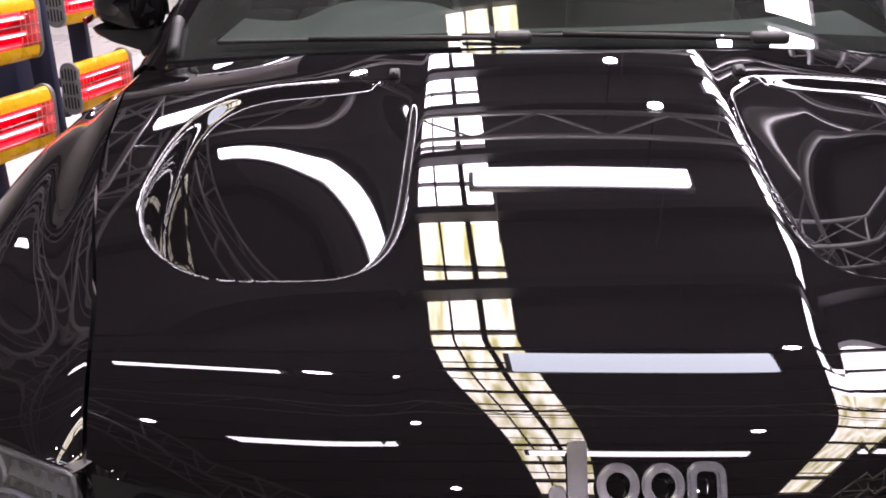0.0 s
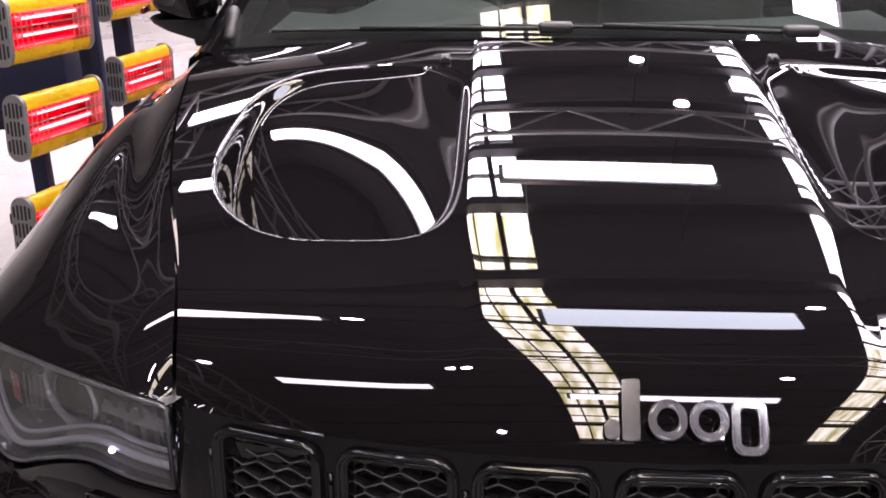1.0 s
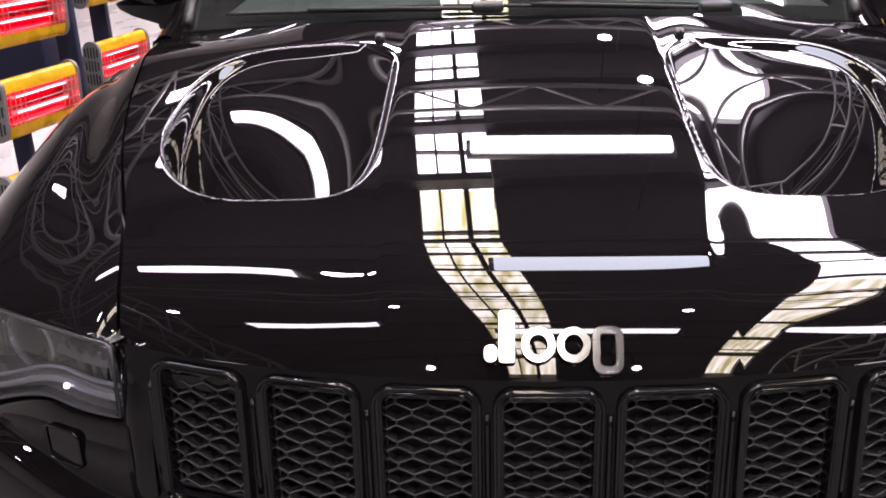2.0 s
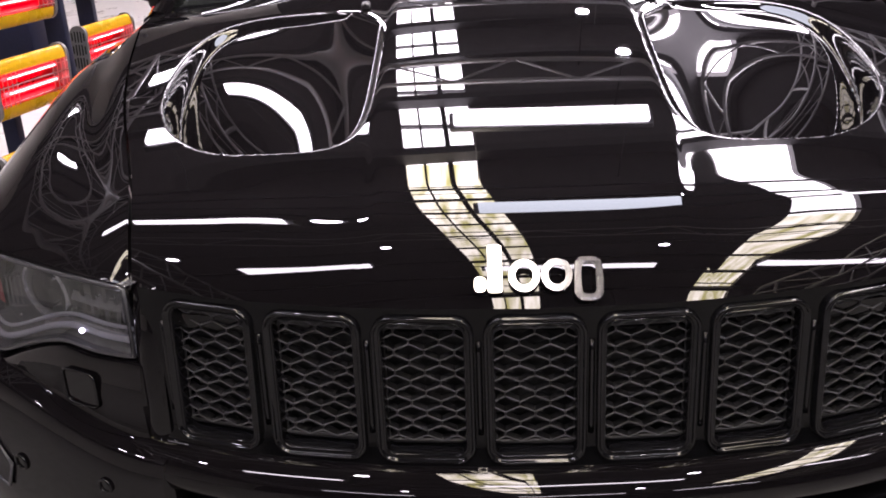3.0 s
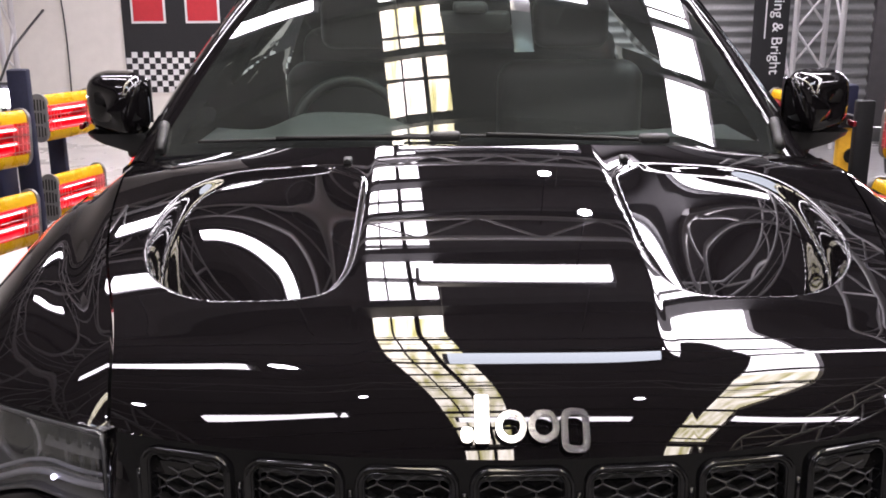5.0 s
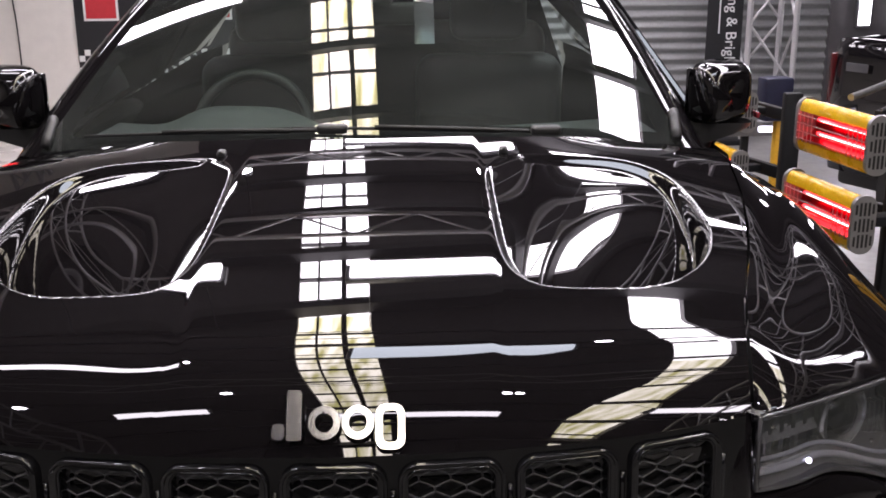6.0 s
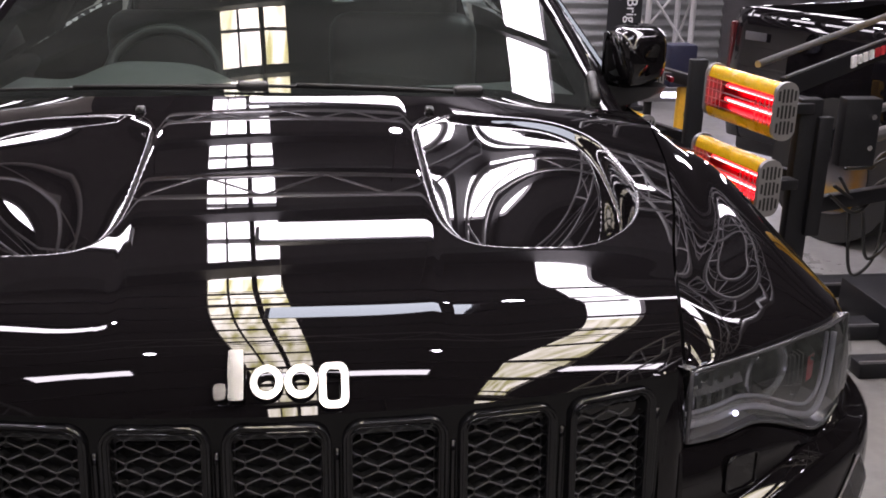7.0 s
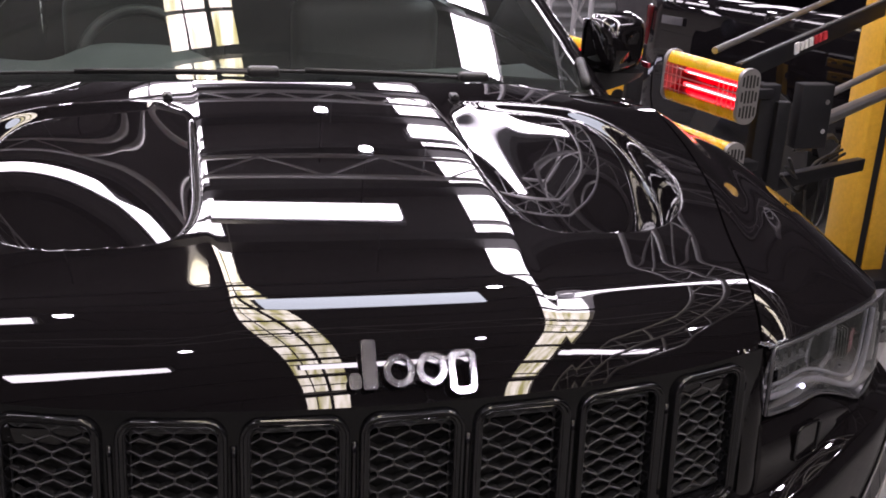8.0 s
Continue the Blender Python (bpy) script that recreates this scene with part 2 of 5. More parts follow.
def along(pts, s):
    """The point at 0..1 of the smooth curve through pts."""
    k = len(pts) - 1
    P = np.array(pts, float)
    P = np.vstack([2 * P[0] - P[1], P, 2 * P[-1] - P[-2]])
    s = min(max(s, 0), 1) * k
    j = min(int(s), k - 1)
    f = s - j
    p0, p1, p2, p3 = P[j:j + 4]
    return 0.5 * (2 * p1 + (p2 - p0) * f + (2 * p0 - 5 * p1 + 4 * p2 - p3) * f * f + (3 * p1 - p0 - 3 * p2 + p3) * f ** 3)


def smooth01(t):
    t = np.clip(t, 0, 1)
    return t * t * (3 - 2 * t)

# ---------------------------------------------------------------- the car
# x across, y from the nose backwards, z up; the grille's middle stands near y = 0.08
car = thing("suv", "glossy black off-road car with mirror-polished paint on the workshop floor", "car")

# middle line of the hood: a curled nose, then a long gentle rise
NOSE = [(0.060, 0.972), (0.080, 0.998), (0.100, 1.026), (0.120, 1.050), (0.150, 1.077), (0.190, 1.0975), (0.250, 1.114), (0.320, 1.1254)]
_n = spline(NOSE, 200)
_ty = np.arange(0.0, 1.5, 0.002)
_tz = np.where(_ty < 0.25, np.interp(_ty, _n[:, 0], _n[:, 1]), 1.114 + 0.165 * (_ty - 0.25) - 0.030 * (_ty - 0.25) ** 2)
_tz = np.where(_ty < 0.060, 0.972 - (0.060 - _ty) * 1.3, _tz)
_k = np.exp(-0.5 * (np.arange(-24, 25) * 0.002 / 0.012) ** 2)
_k /= _k.sum()
_tz = np.convolve(np.pad(_tz, 24, mode="reflect", reflect_type="odd"), _k, mode="valid")

GAP = [(0.560, 0.165), (0.583, 0.286), (0.622, 0.43), (0.680, 0.61), (0.732, 0.82), (0.770, 1.03), (0.800, 1.20), (0.825, 1.34)]
_g = spline(GAP, 60)


def gap_x(y):
    return np.interp(y, _g[:, 1], _g[:, 0])


def nose_y(x):
    """Plan of the front edge."""
    return 0.082 + 0.27 * x * x


def rear_y(x):
    return 1.095 + 0.34 * x * x


def hood_z(x, y):
    ax = np.abs(x)
    yy = y - 0.27 * ax * ax * (1 - smooth01((y - 0.18) / 0.5))
    z = np.interp(yy, _ty, _tz)
    # raised middle: a crease on each side, softer towards the nose, then a slight fall outwards
    w = 0.236 - 0.022 * smooth01((0.46 - y) / 0.22)
    soft = 0.004 + 0.02 * smooth01((0.24 - y) / 0.08)
    d = ax - w
    fall = 0.5 * (d + np.sqrt(d * d + soft * soft))
    z = z - (0.016 * fall + 0.10 * fall * fall) * (1 - np.exp(-np.maximum(yy - 0.08, 0) / 0.12))
    z = z - 0.115 * 0.06 * (1 - np.exp(-fall / 0.06)) * smooth01((yy - 0.125) / 0.08)
    z = z - 0.0032 * (np.minimum(ax, 0.236) / 0.236) ** 2
    # the nose rounds off more strongly to the sides
    q1, q2 = np.clip(ax - 0.10, 0, 0.20), np.clip(ax - 0.30, 0, 0.12)
    z = z - 0.18 * (q1 * q1 + 0.4 * q2 - 1.67 * q2 * q2) * (1 - smooth01((yy - 0.12) / 0.10))
    z = z - 0.045 * smooth01((y - 1.02) / 0.32) * smooth01((ax - 0.30) / 0.5)
    # sunk scoops, shallow at the rear, with a sharp lip in front
    u = (ax - 0.430) / np.where(ax > 0.430, 0.196, 0.188)
    v = (y - 0.715) / np.where(y > 0.715, 0.300, 0.325 - 0.12 * np.clip(ax - 0.24, 0, 0.4))
    n = np.where(ax > 0.430, np.where(y > 0.715, 3.2, 2.1), 5.0)
    r = (np.abs(u) ** n + np.abs(v) ** n) ** (1 / n)
    front = smooth01((-v / np.maximum(r, 1e-6) + 0.25) / 0.75)
    inner = smooth01((-u / np.maximum(r, 1e-6) - 0.45) / 0.3)
    # the floor: a gentle bowl that dives outwards under the lip; cliffs at the lip and along the middle
    p, q = (ax - 0.42) / 0.22, (y - 0.70) / 0.22
    floor_z = 1.1444 + q * (0.04258 + q * (-0.0075 + 0.00254 * q)) + p * (-0.03321 + q * (0.02915 - 0.01885 * q))
    floor_z = floor_z + p * p * (-0.0275 + 0.0232 * q) - 0.0148 * p ** 3 + 0.0070 * (p + np.sqrt(p * p + 0.09) - 0.3)
    floor_z = floor_z + 0.38 * np.maximum(0.37 - ax, 0) ** 2
    floor_z = z - 0.5 * ((z - floor_z) + np.sqrt((z - floor_z) ** 2 + 0.002 ** 2))
    rim = np.where(np.maximum(front * (1 - smooth01((u - 0.3) / 0.5)), inner) > 0.5, 0.055, 0.13)
    z = z + (floor_z - z) * smooth01((1 - r) / rim)
    return z


def build_hood():
    nu, nv = 420, 360
    us = np.linspace(-1, 1, nu + 1)
    vs = np.linspace(0, 1, nv + 1) ** 1.15
    verts = []
    for v in vs:
        for u in us:
            # half width follows the side gap; front corner at the lamp
            y0, y1 = nose_y(u * 0.552), rear_y(u * 0.79)
            y = y0 + (y1 - y0) * v
            x = u * (gap_x(max(y, 0.165)) - 0.003)
            verts.append([x, y, 0.0])
    V = np.array(verts)
    V[:, 2] = hood_z(V[:, 0], V[:, 1])
    W = nu + 1
    # rolled edges: under the nose, at the sides and at the rear
    edge = [i for i in range(W)] + [j * W + nu for j in range(1, nv + 1)] + [nv * W + i for i in range(nu - 1, -1, -1)] + [j * W for j in range(nv - 1, 0, -1)]
    faces = [(j * W + i, j * W + i + 1, (j + 1) * W + i + 1, (j + 1) * W + i) for j in range(nv) for i in range(nu)]
    c = np.array([0, 0.6])
    V = V.tolist()
    ring = edge
    for drop, pull in ((0.008, 0.0004), (0.022, 0.003)):
        start = len(V)
        for k in edge:
            p = V[k]
            d = np.array([p[0], p[1]]) - c
            d = d / (np.linalg.norm(d) + 1e-9)
            V.append([p[0] - d[0] * pull, p[1] - d[1] * pull, p[2] - drop])
        now = list(range(start, start + len(edge)))
        L = len(edge)
        faces += [(ring[i], now[i], now[(i + 1) % L], ring[(i + 1) % L]) for i in range(L)]
        ring = now
    faces = [f if idx < nu * nv else f[::-1] for idx, f in enumerate(faces)]
    return mesh_ob("hood", V, faces, PAINT, car, sharp=58, label="glossy black sculpted hood with two sunken scoops")


build_hood()

# lower edges of the hood run on as fenders
SHOULDER = [(0.566, 0.165, 1.020), (0.66, 0.209, 1.026), (0.76, 0.262, 1.030), (0.838, 0.312, 1.032), (0.884, 0.385, 1.031), (0.912, 0.51, 1.027),
            (0.934, 0.68, 1.026), (0.952, 0.87, 1.026), (0.966, 1.10, 1.020), (0.968, 1.40, 1.010), (0.965, 1.70, 1.000)]


def gap_curve(s):
    y = 0.168 + (1.62 - 0.168) * s ** 1.1
    if y < 1.28:
        x = float(gap_x(y))
        return np.array([x + 0.002, y, float(hood_z(x - 0.004, y)) - 0.001])
    f = (y - 1.28) / 0.34
    x0 = float(gap_x(1.28))
    return np.array([x0 + 0.002 + 0.05 * f, y, float(hood_z(x0 - 0.004, 1.28)) - 0.001 - 0.075 * f ** 1.2])


def fender(side):
    def fn(u, v):
        a = gap_curve(v)
        b = along(SHOULDER, v)
        # over the top with a swelling above the wheel
        t = u
        p = a + (b - a) * t
        p[2] = a[2] + (b[2] - a[2]) * (0.70 * t + 0.30 * t ** 3)
        swell = 0.002 + 0.005 * math.exp(-((v - 0.52) / 0.16) ** 2)
        p[2] += swell * 4 * t * (1 - t) ** 1.2 * smooth01(v / 0.30)
        k = smooth01((v - 0.12) / 0.32)
        p[2] += k * (0.009 * math.exp(-((t - 0.60) / 0.19) ** 2) - 0.009 * math.exp(-((t - 0.26) / 0.14) ** 2))
        return (side * p[0], p[1], p[2])
    verts, faces = grid(fn, 36, 110)
    W = 37
    # down over the side, closed round behind the lamp
    rows = len(verts) // W
    V = [list(v) for v in verts]
    last = [j * W + 36 for j in range(rows)]
    for drop, out_ in ((0.010, 0.007), (0.028, 0.018), (0.06, 0.033), (0.12, 0.041), (0.22, 0.044), (0.32, 0.042)):
        start = len(V)
        for j in range(rows):
            p = V[j * W + 36]
            k = smooth01((p[1] - 0.35) / 0.05)
            V.append([p[0] + side * out_ * k, p[1], p[2] - (drop * k + 0.012 * (1 - k) * min(1, drop * 20))])
        now = list(range(start, start + rows))
        faces += [(last[j], now[j], now[j + 1], last[j + 1]) for j in range(rows - 1)]
        last = now
    if side < 0:
        faces = [f[::-1] for f in faces]
    # hidden flange along the hood gap
    first = [j * W for j in range(rows)]
    start = len(V)
    for j in range(rows):
        p = V[j * W]
        V.append([p[0] - side * 0.001, p[1], p[2] - 0.03])
    now = list(range(start, start + rows))
    faces += [((first[j], first[j + 1], now[j + 1], now[j]) if side > 0 else (first[j], now[j], now[j + 1], first[j + 1]))[::-1] for j in range(rows - 1)]
    return mesh_ob("fender", V, faces, PAINT, car, sharp=50)


for sd in (-1, 1):
    fender(sd)

# ---- front face: plan curve of the nose, by |x|
PLAN = [(0.0, 0.062), (0.2, 0.073), (0.4, 0.108), (0.555, 0.160), (0.66, 0.206), (0.76, 0.258), (0.838, 0.306), (0.902, 0.366), (0.945, 0.455), (0.972, 0.59), (0.984, 0.74)]
_plan = spline([(abs(a), b) for a, b in PLAN], 120)
_pl = np.concatenate([[0], np.cumsum(np.hypot(np.diff(_plan[:, 0]), np.diff(_plan[:, 1])))])
PLAN_LEN = float(_pl[-1])


def plan(s, out_=0.0):
    """Point and outward normal of the nose's plan at arc length s (signed)."""
    a = abs(s)
    x, y = np.interp(a, _pl, _plan[:, 0]), np.interp(a, _pl, _plan[:, 1])
    x2, y2 = np.interp(a + 0.004, _pl, _plan[:, 0]), np.interp(a + 0.004, _pl, _plan[:, 1])
    x1, y1 = np.interp(a - 0.004, _pl, _plan[:, 0]), np.interp(a - 0.004, _pl, _plan[:, 1])
    t = np.array([x2 - x1, y2 - y1])
    if a < 0.004:
        t = np.array([1.0, 0.0])
    t = t / np.linalg.norm(t)
    n = np.array([t[1], -t[0]])
    sg = -1 if s < 0 else 1
    return np.array([sg * (x + n[0] * out_), y + n[1] * out_]), np.array([sg * n[0], n[1]])


def arc_of(x):
    return float(np.interp(abs(x), _plan[:, 0], _pl)) * (1 if x >= 0 else -1)


def front_pt(s, z, out_=0.0):
    p, _ = plan(s, out_)
    lean = 0.05 * (1.0 - z)          # the face leans back a little
    return (float(p[0]), float(p[1]) - lean + 0.0, z)


PITCH, SLOT_W, SLOT_B, SLOT_T = 0.1478, 0.122, 0.800, 1.004


def surround():
    """Black grille panel with seven rounded openings, as a frame with depth."""
    zs = [0.778, 0.790, SLOT_B, 0.83, 0.87, 0.91, 0.95, 0.98, SLOT_T, 1.014, 1.022]
    xs = [-0.555, -0.545]
    for i in range(-3, 4):
        c = arc_of(i * PITCH)
        xs += [c - SLOT_W / 2 + SLOT_W * k / 4 for k in range(5)]
    xs += [0.545, 0.555]
    xs = sorted(xs)
    V, F = [], []
    for back in (0.0, -0.035):
        for z in zs:
            for s in xs:
                bulge = 0.006 if z in (0.790, 0.778) else 0.0
                V.append(front_pt(s, z, back + bulge))
    W, H = len(xs), len(zs)
    hole = set()
    for j in range(H - 1):
        for i in range(W - 1):
            zc, sc = (zs[j] + zs[j + 1]) / 2, (xs[i] + xs[i + 1]) / 2
            if SLOT_B < zc < SLOT_T and any(abs(sc - arc_of(k * PITCH)) < SLOT_W / 2 for k in range(-3, 4)):
                hole.add((i, j))
    for j in range(H - 1):
        for i in range(W - 1):
            if (i, j) in hole:
                continue
            a = j * W + i
            F.append((a, a + 1, a + W + 1, a + W))
            for di, dj, e in ((-1, 0, (a, a + W)), (1, 0, (a + 1, a + W + 1)), (0, -1, (a, a + 1)), (0, 1, (a + W, a + W + 1))):
                if (i + di, j + dj) in hole:
                    F.append((e[0], e[1], e[1] + W * H, e[0] + W * H))
    return mesh_ob("grille_panel", V, F, PANEL_BLACK, car, sharp=40)


surround()


def rounded_rect(w, h, r, n=6):
    pts = []
    for cx, cz, a0 in ((w / 2 - r, h / 2 - r, 0), (-w / 2 + r, h / 2 - r, 90), (-w / 2 + r, -h / 2 + r, 180), (w / 2 - r, -h / 2 + r, 270)):
        for k in range(n + 1):
            a = radians(a0 + 90 * k / n)
            pts.append((cx + r * math.cos(a), cz + r * math.sin(a)))
    return pts


def honeycomb(w, h, cw=0.0405, ch=0.0245, t=0.0021, d=0.014):
    """Flattened hexagon lattice, as tapered bars with depth."""
    bm = bmesh.new()
    done = set()
    cols, rows = int(w / cw) + 2, int(h / ch / 0.7) + 3
    e = 0.13
    for r in range(-rows, rows + 1):
        for c in range(-cols, cols + 1):
            cx, cz = c * cw + (cw / 2 if r % 2 else 0), r * ch * (0.5 + e)
            V = [(cx, cz + ch / 2), (cx - cw / 2, cz + ch * e), (cx - cw / 2, cz - ch * e), (cx, cz - ch / 2), (cx + cw / 2, cz - ch * e), (cx + cw / 2, cz + ch * e)]
            for k in range(6):
                a, b = V[k], V[(k + 1) % 6]
                key = (round((a[0] + b[0]) * 500), round((a[1] + b[1]) * 500))
                if key in done:
                    continue
                done.add(key)
                if max(abs(a[0]), abs(b[0])) > w / 2 + 0.012 or max(abs(a[1]), abs(b[1])) > h / 2 + 0.001:
                    continue
                a = (min(max(a[0], -w / 2), w / 2), a[1])
                b = (min(max(b[0], -w / 2), w / 2), b[1])
                dx, dz = b[0] - a[0], b[1] - a[1]
                L = math.hypot(dx, dz)
                if L < 1e-4:
                    continue
                nx, nz = -dz / L * t / 2, dx / L * t / 2
                vs = []
                for y, g in ((-d / 2, 1.0), (d / 2, 1.3)):
                    for p, sg in ((a, 1), (b, 1), (b, -1), (a, -1)):
                        vs.append(bm.verts.new((p[0] + nx * sg * g, y, p[1] + nz * sg * g)))
                for f in ((0, 1, 2, 3), (7, 6, 5, 4), (0, 4, 5, 1), (2, 6, 7, 3)):
                    bm.faces.new([vs[q] for q in f])
    bmesh.ops.recalc_face_normals(bm, faces=bm.faces)
    # light on the slanting bars' lips is put in as grey; satin black elsewhere
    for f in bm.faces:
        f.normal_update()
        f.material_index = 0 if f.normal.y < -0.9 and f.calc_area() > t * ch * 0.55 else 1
    return bm


def slot_ring(w, h, r):
    """Bezel of a slot: a beaded outer edge, a flat dished face and a beaded inner edge."""
    prof = [(0.000, 0.004), (-0.0006, -0.003), (0.0005, -0.0065), (0.0022, -0.0075), (0.0038, -0.0065), (0.0046, -0.0035), (0.0085, -0.0015), (0.0094, -0.0030), (0.0108, -0.0034), (0.0120, -0.0020), (0.0126, 0.002), (0.0150, 0.030)]
    V, F = [], []
    for d, y in prof:
        V += [(x, y, z) for x, z in rounded_rect(w - 2 * d, h - 2 * d, max(r - d, 0.004), 7)]
    n = len(V) // len(prof)
    for j in range(len(prof) - 1):
        F += [(j * n + k, (j + 1) * n + k, (j + 1) * n + (k + 1) % n, j * n + (k + 1) % n)[::-1] for k in range(n)]
    return V, F


def build_grille():
    ring = slot_ring(SLOT_W + 0.012, SLOT_T - SLOT_B + 0.016, 0.026)
    inner = tube([(x, 0.018, z) for x, z in rounded_rect(SLOT_W - 0.010, SLOT_T - SLOT_B - 0.030, 0.012)], 0.0042, 6, True)
    bm = honeycomb(SLOT_W - 0.008, SLOT_T - SLOT_B - 0.026)
    hc = None
    for i in range(-3, 4):
        s = arc_of(i * PITCH)
        zc = (SLOT_B + SLOT_T) / 2
        p = front_pt(s, zc)
        _, n = plan(s)
        yaw = math.degrees(math.atan2(n[0], -n[1]))
        m = pose(p[0], p[1], p[2], -2.9, 0, yaw)
        fr = mesh_ob("grille_slot", *ring, GLOSS_BLACK, car, label="gloss black slot surround")
        fr.matrix_basis = m
        mesh_ob("insert_frame", *inner, SATIN_BLACK, fr)
        if hc is None:
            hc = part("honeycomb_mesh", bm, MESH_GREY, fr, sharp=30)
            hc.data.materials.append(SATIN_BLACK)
        else:
            o = new("honeycomb_mesh", hc.data)
            o.parent = fr
            hc2 = o
        (hc if i == -3 else hc2).matrix_basis = pose(0, 0.020, 0.004)
        bk = bmesh.new()
        box(bk, (0, 0.06, 0), (SLOT_W + 0.01, 0.004, 0.22))
        part("backing", bk, RUBBER, fr)


build_grille()
for i in range(-4, 4):
    sm = arc_of((i + 0.5) * PITCH) if -4 < i < 3 else (1 if i > 0 else -1) * (arc_of(3 * PITCH) + 0.0735)
    mesh_ob("grille_rib", *tube([front_pt(sm, z, -0.001) for z in np.linspace(0.835, 0.975, 9)], 0.0042, 10), GLOSS_BLACK, car)


def swept(name, rows, mat, s0, s1, n, sharp=40, label="", closed=False):
    """A band along the nose's plan; rows of (z, out) or functions of s."""
    V, F = [], []
    for r in rows:
        for k in range(n + 1):
            s = s0 + (s1 - s0) * k / n
            z, o = r(s) if callable(r) else r
            V.append(front_pt(s, z, o))
    W = n + 1
    for j in range(len(rows) - 1):
        for i in range(n):
            a = j * W + i
            F.append((a, a + 1, a + W + 1, a + W))
    return mesh_ob(name, V, F, mat, car, sharp=sharp, label=label)


SL = arc_of(0.560)       # where the lamps begin
SE = PLAN_LEN - 0.01     # where the front wing ends
LE = arc_of(0.878)       # where the lamps end


def lamp_top(s):
    f = (abs(s) - SL) / (LE - SL)
    return 1.017 + 0.009 * max(0.0, min(f, 1))


_lb = spline([(0.0, 0.911), (0.2, 0.907), (0.36, 0.911), (0.5, 0.899), (0.64, 0.879), (0.78, 0.858), (0.9, 0.858), (1.0, 0.876)], 60)


def lamp_bottom(s):
    return float(np.interp((abs(s) - SL) / (LE - SL), _lb[:, 0], _lb[:, 1]))


# bumper: bright ledge under the grille, over the whole width
swept("bumper_ledge", [(0.792, -0.030), (0.789, -0.004), (0.785, 0.010), (0.778, 0.024), (0.766, 0.040), (0.748, 0.046), (0.730, 0.040), (0.724, 0.036), (0.718, 0.02), (0.716, -0.03)][::-1],
      PAINT, -SL - 0.02, SL + 0.02, 80)
# corners under the lamps
for sd in (-1, 1):
    def bot(k):
        def f(s):
            zb = lamp_bottom(s) - 0.006
            zl = 0.772 + 0.066 * smooth01((abs(s) - SL + 0.02) / 0.34)      # a ledge that climbs outwards
            z, o = [(zb, -0.02), (zb, 0.0), (zb - 0.008, 0.009), ((zb + zl) / 2, 0.016), (zl + 0.012, 0.012), (zl + 0.006, 0.016), (zl, 0.037), (zl - 0.008, 0.045), (zl - 0.04, 0.050),
                    (0.66, 0.050), (0.58, 0.044), (0.50, 0.030), (0.40, 0.0)][k]
            if k < 6:       # tucks in beside the grille
                w = smooth01((abs(s) - (SL - 0.030)) / 0.022)
                o = o * w - 0.030 * (1 - w)
            else:           # turns inwards at the intake
                w = smooth01((abs(s) - (SL - 0.078)) / 0.022)
                o = o * w - 0.055 * (1 - w)
            return z, o
        return f
    a, b = (SL - 0.078, SE) if sd > 0 else (-SE, -SL + 0.078)
    swept("bumper_corner", [bot(k) for k in range(12, -1, -1)], PAINT, a, b, 60, sharp=50)
    # pillar between grille and lamp
    a, b = (arc_of(0.522), SL + 0.004) if sd > 0 else (-SL - 0.004, -arc_of(0.522))
    mid = (a + b) / 2

    def end_row(z, o):
        # swells between the grille and the lamp, and falls away to both
        return lambda s: (z, o + 0.008 * (1 - ((s - mid) / (b - mid)) ** 2) - 0.012)
    swept("grille_end_panel", [end_row(z, o) for z, o in ((0.735, 0.004), (0.76, 0.012), (0.80, 0.016), (0.86, 0.014), (0.93, 0.010), (0.98, 0.004), (1.004, -0.004), (1.014, -0.016))], PAINT, a, b, 14)

# lower intake: dark opening with one bar and upright ribs, then the chin
swept("intake_backing", [(0.46, -0.05), (0.60, -0.055), (0.72, -0.05)], RUBBER, -SL - 0.05, SL + 0.05, 30)
swept("intake_bar", [(0.640, -0.03), (0.640, 0.012), (0.646, 0.020), (0.658, 0.020), (0.664, 0.012), (0.664, -0.03)], SATIN_BLACK, -SL - 0.02, SL + 0.02, 50)
swept("intake_trim", [(0.690, -0.02), (0.690, 0.030), (0.693, 0.033), (0.697, 0.030), (0.697, -0.02)], GLOSS_BLACK, -arc_of(0.50), arc_of(0.50), 50)
for i in range(-2, 3):
    bm = bmesh.new()
    s = arc_of(i * 0.2)
    p = front_pt(s, 0.60, -0.02)
    box(bm, (p[0], p[1] + 0.02, 0.60), (0.018, 0.05, 0.24), 0.004)
    part("intake_rib", bm, SATIN_BLACK, car)
swept("chin", [(0.28, -0.10), (0.30, 0.0), (0.36, 0.03), (0.44, 0.035), (0.48, 0.03), (0.49, 0.0), (0.49, -0.05)], PAINT, -SE, SE, 80)

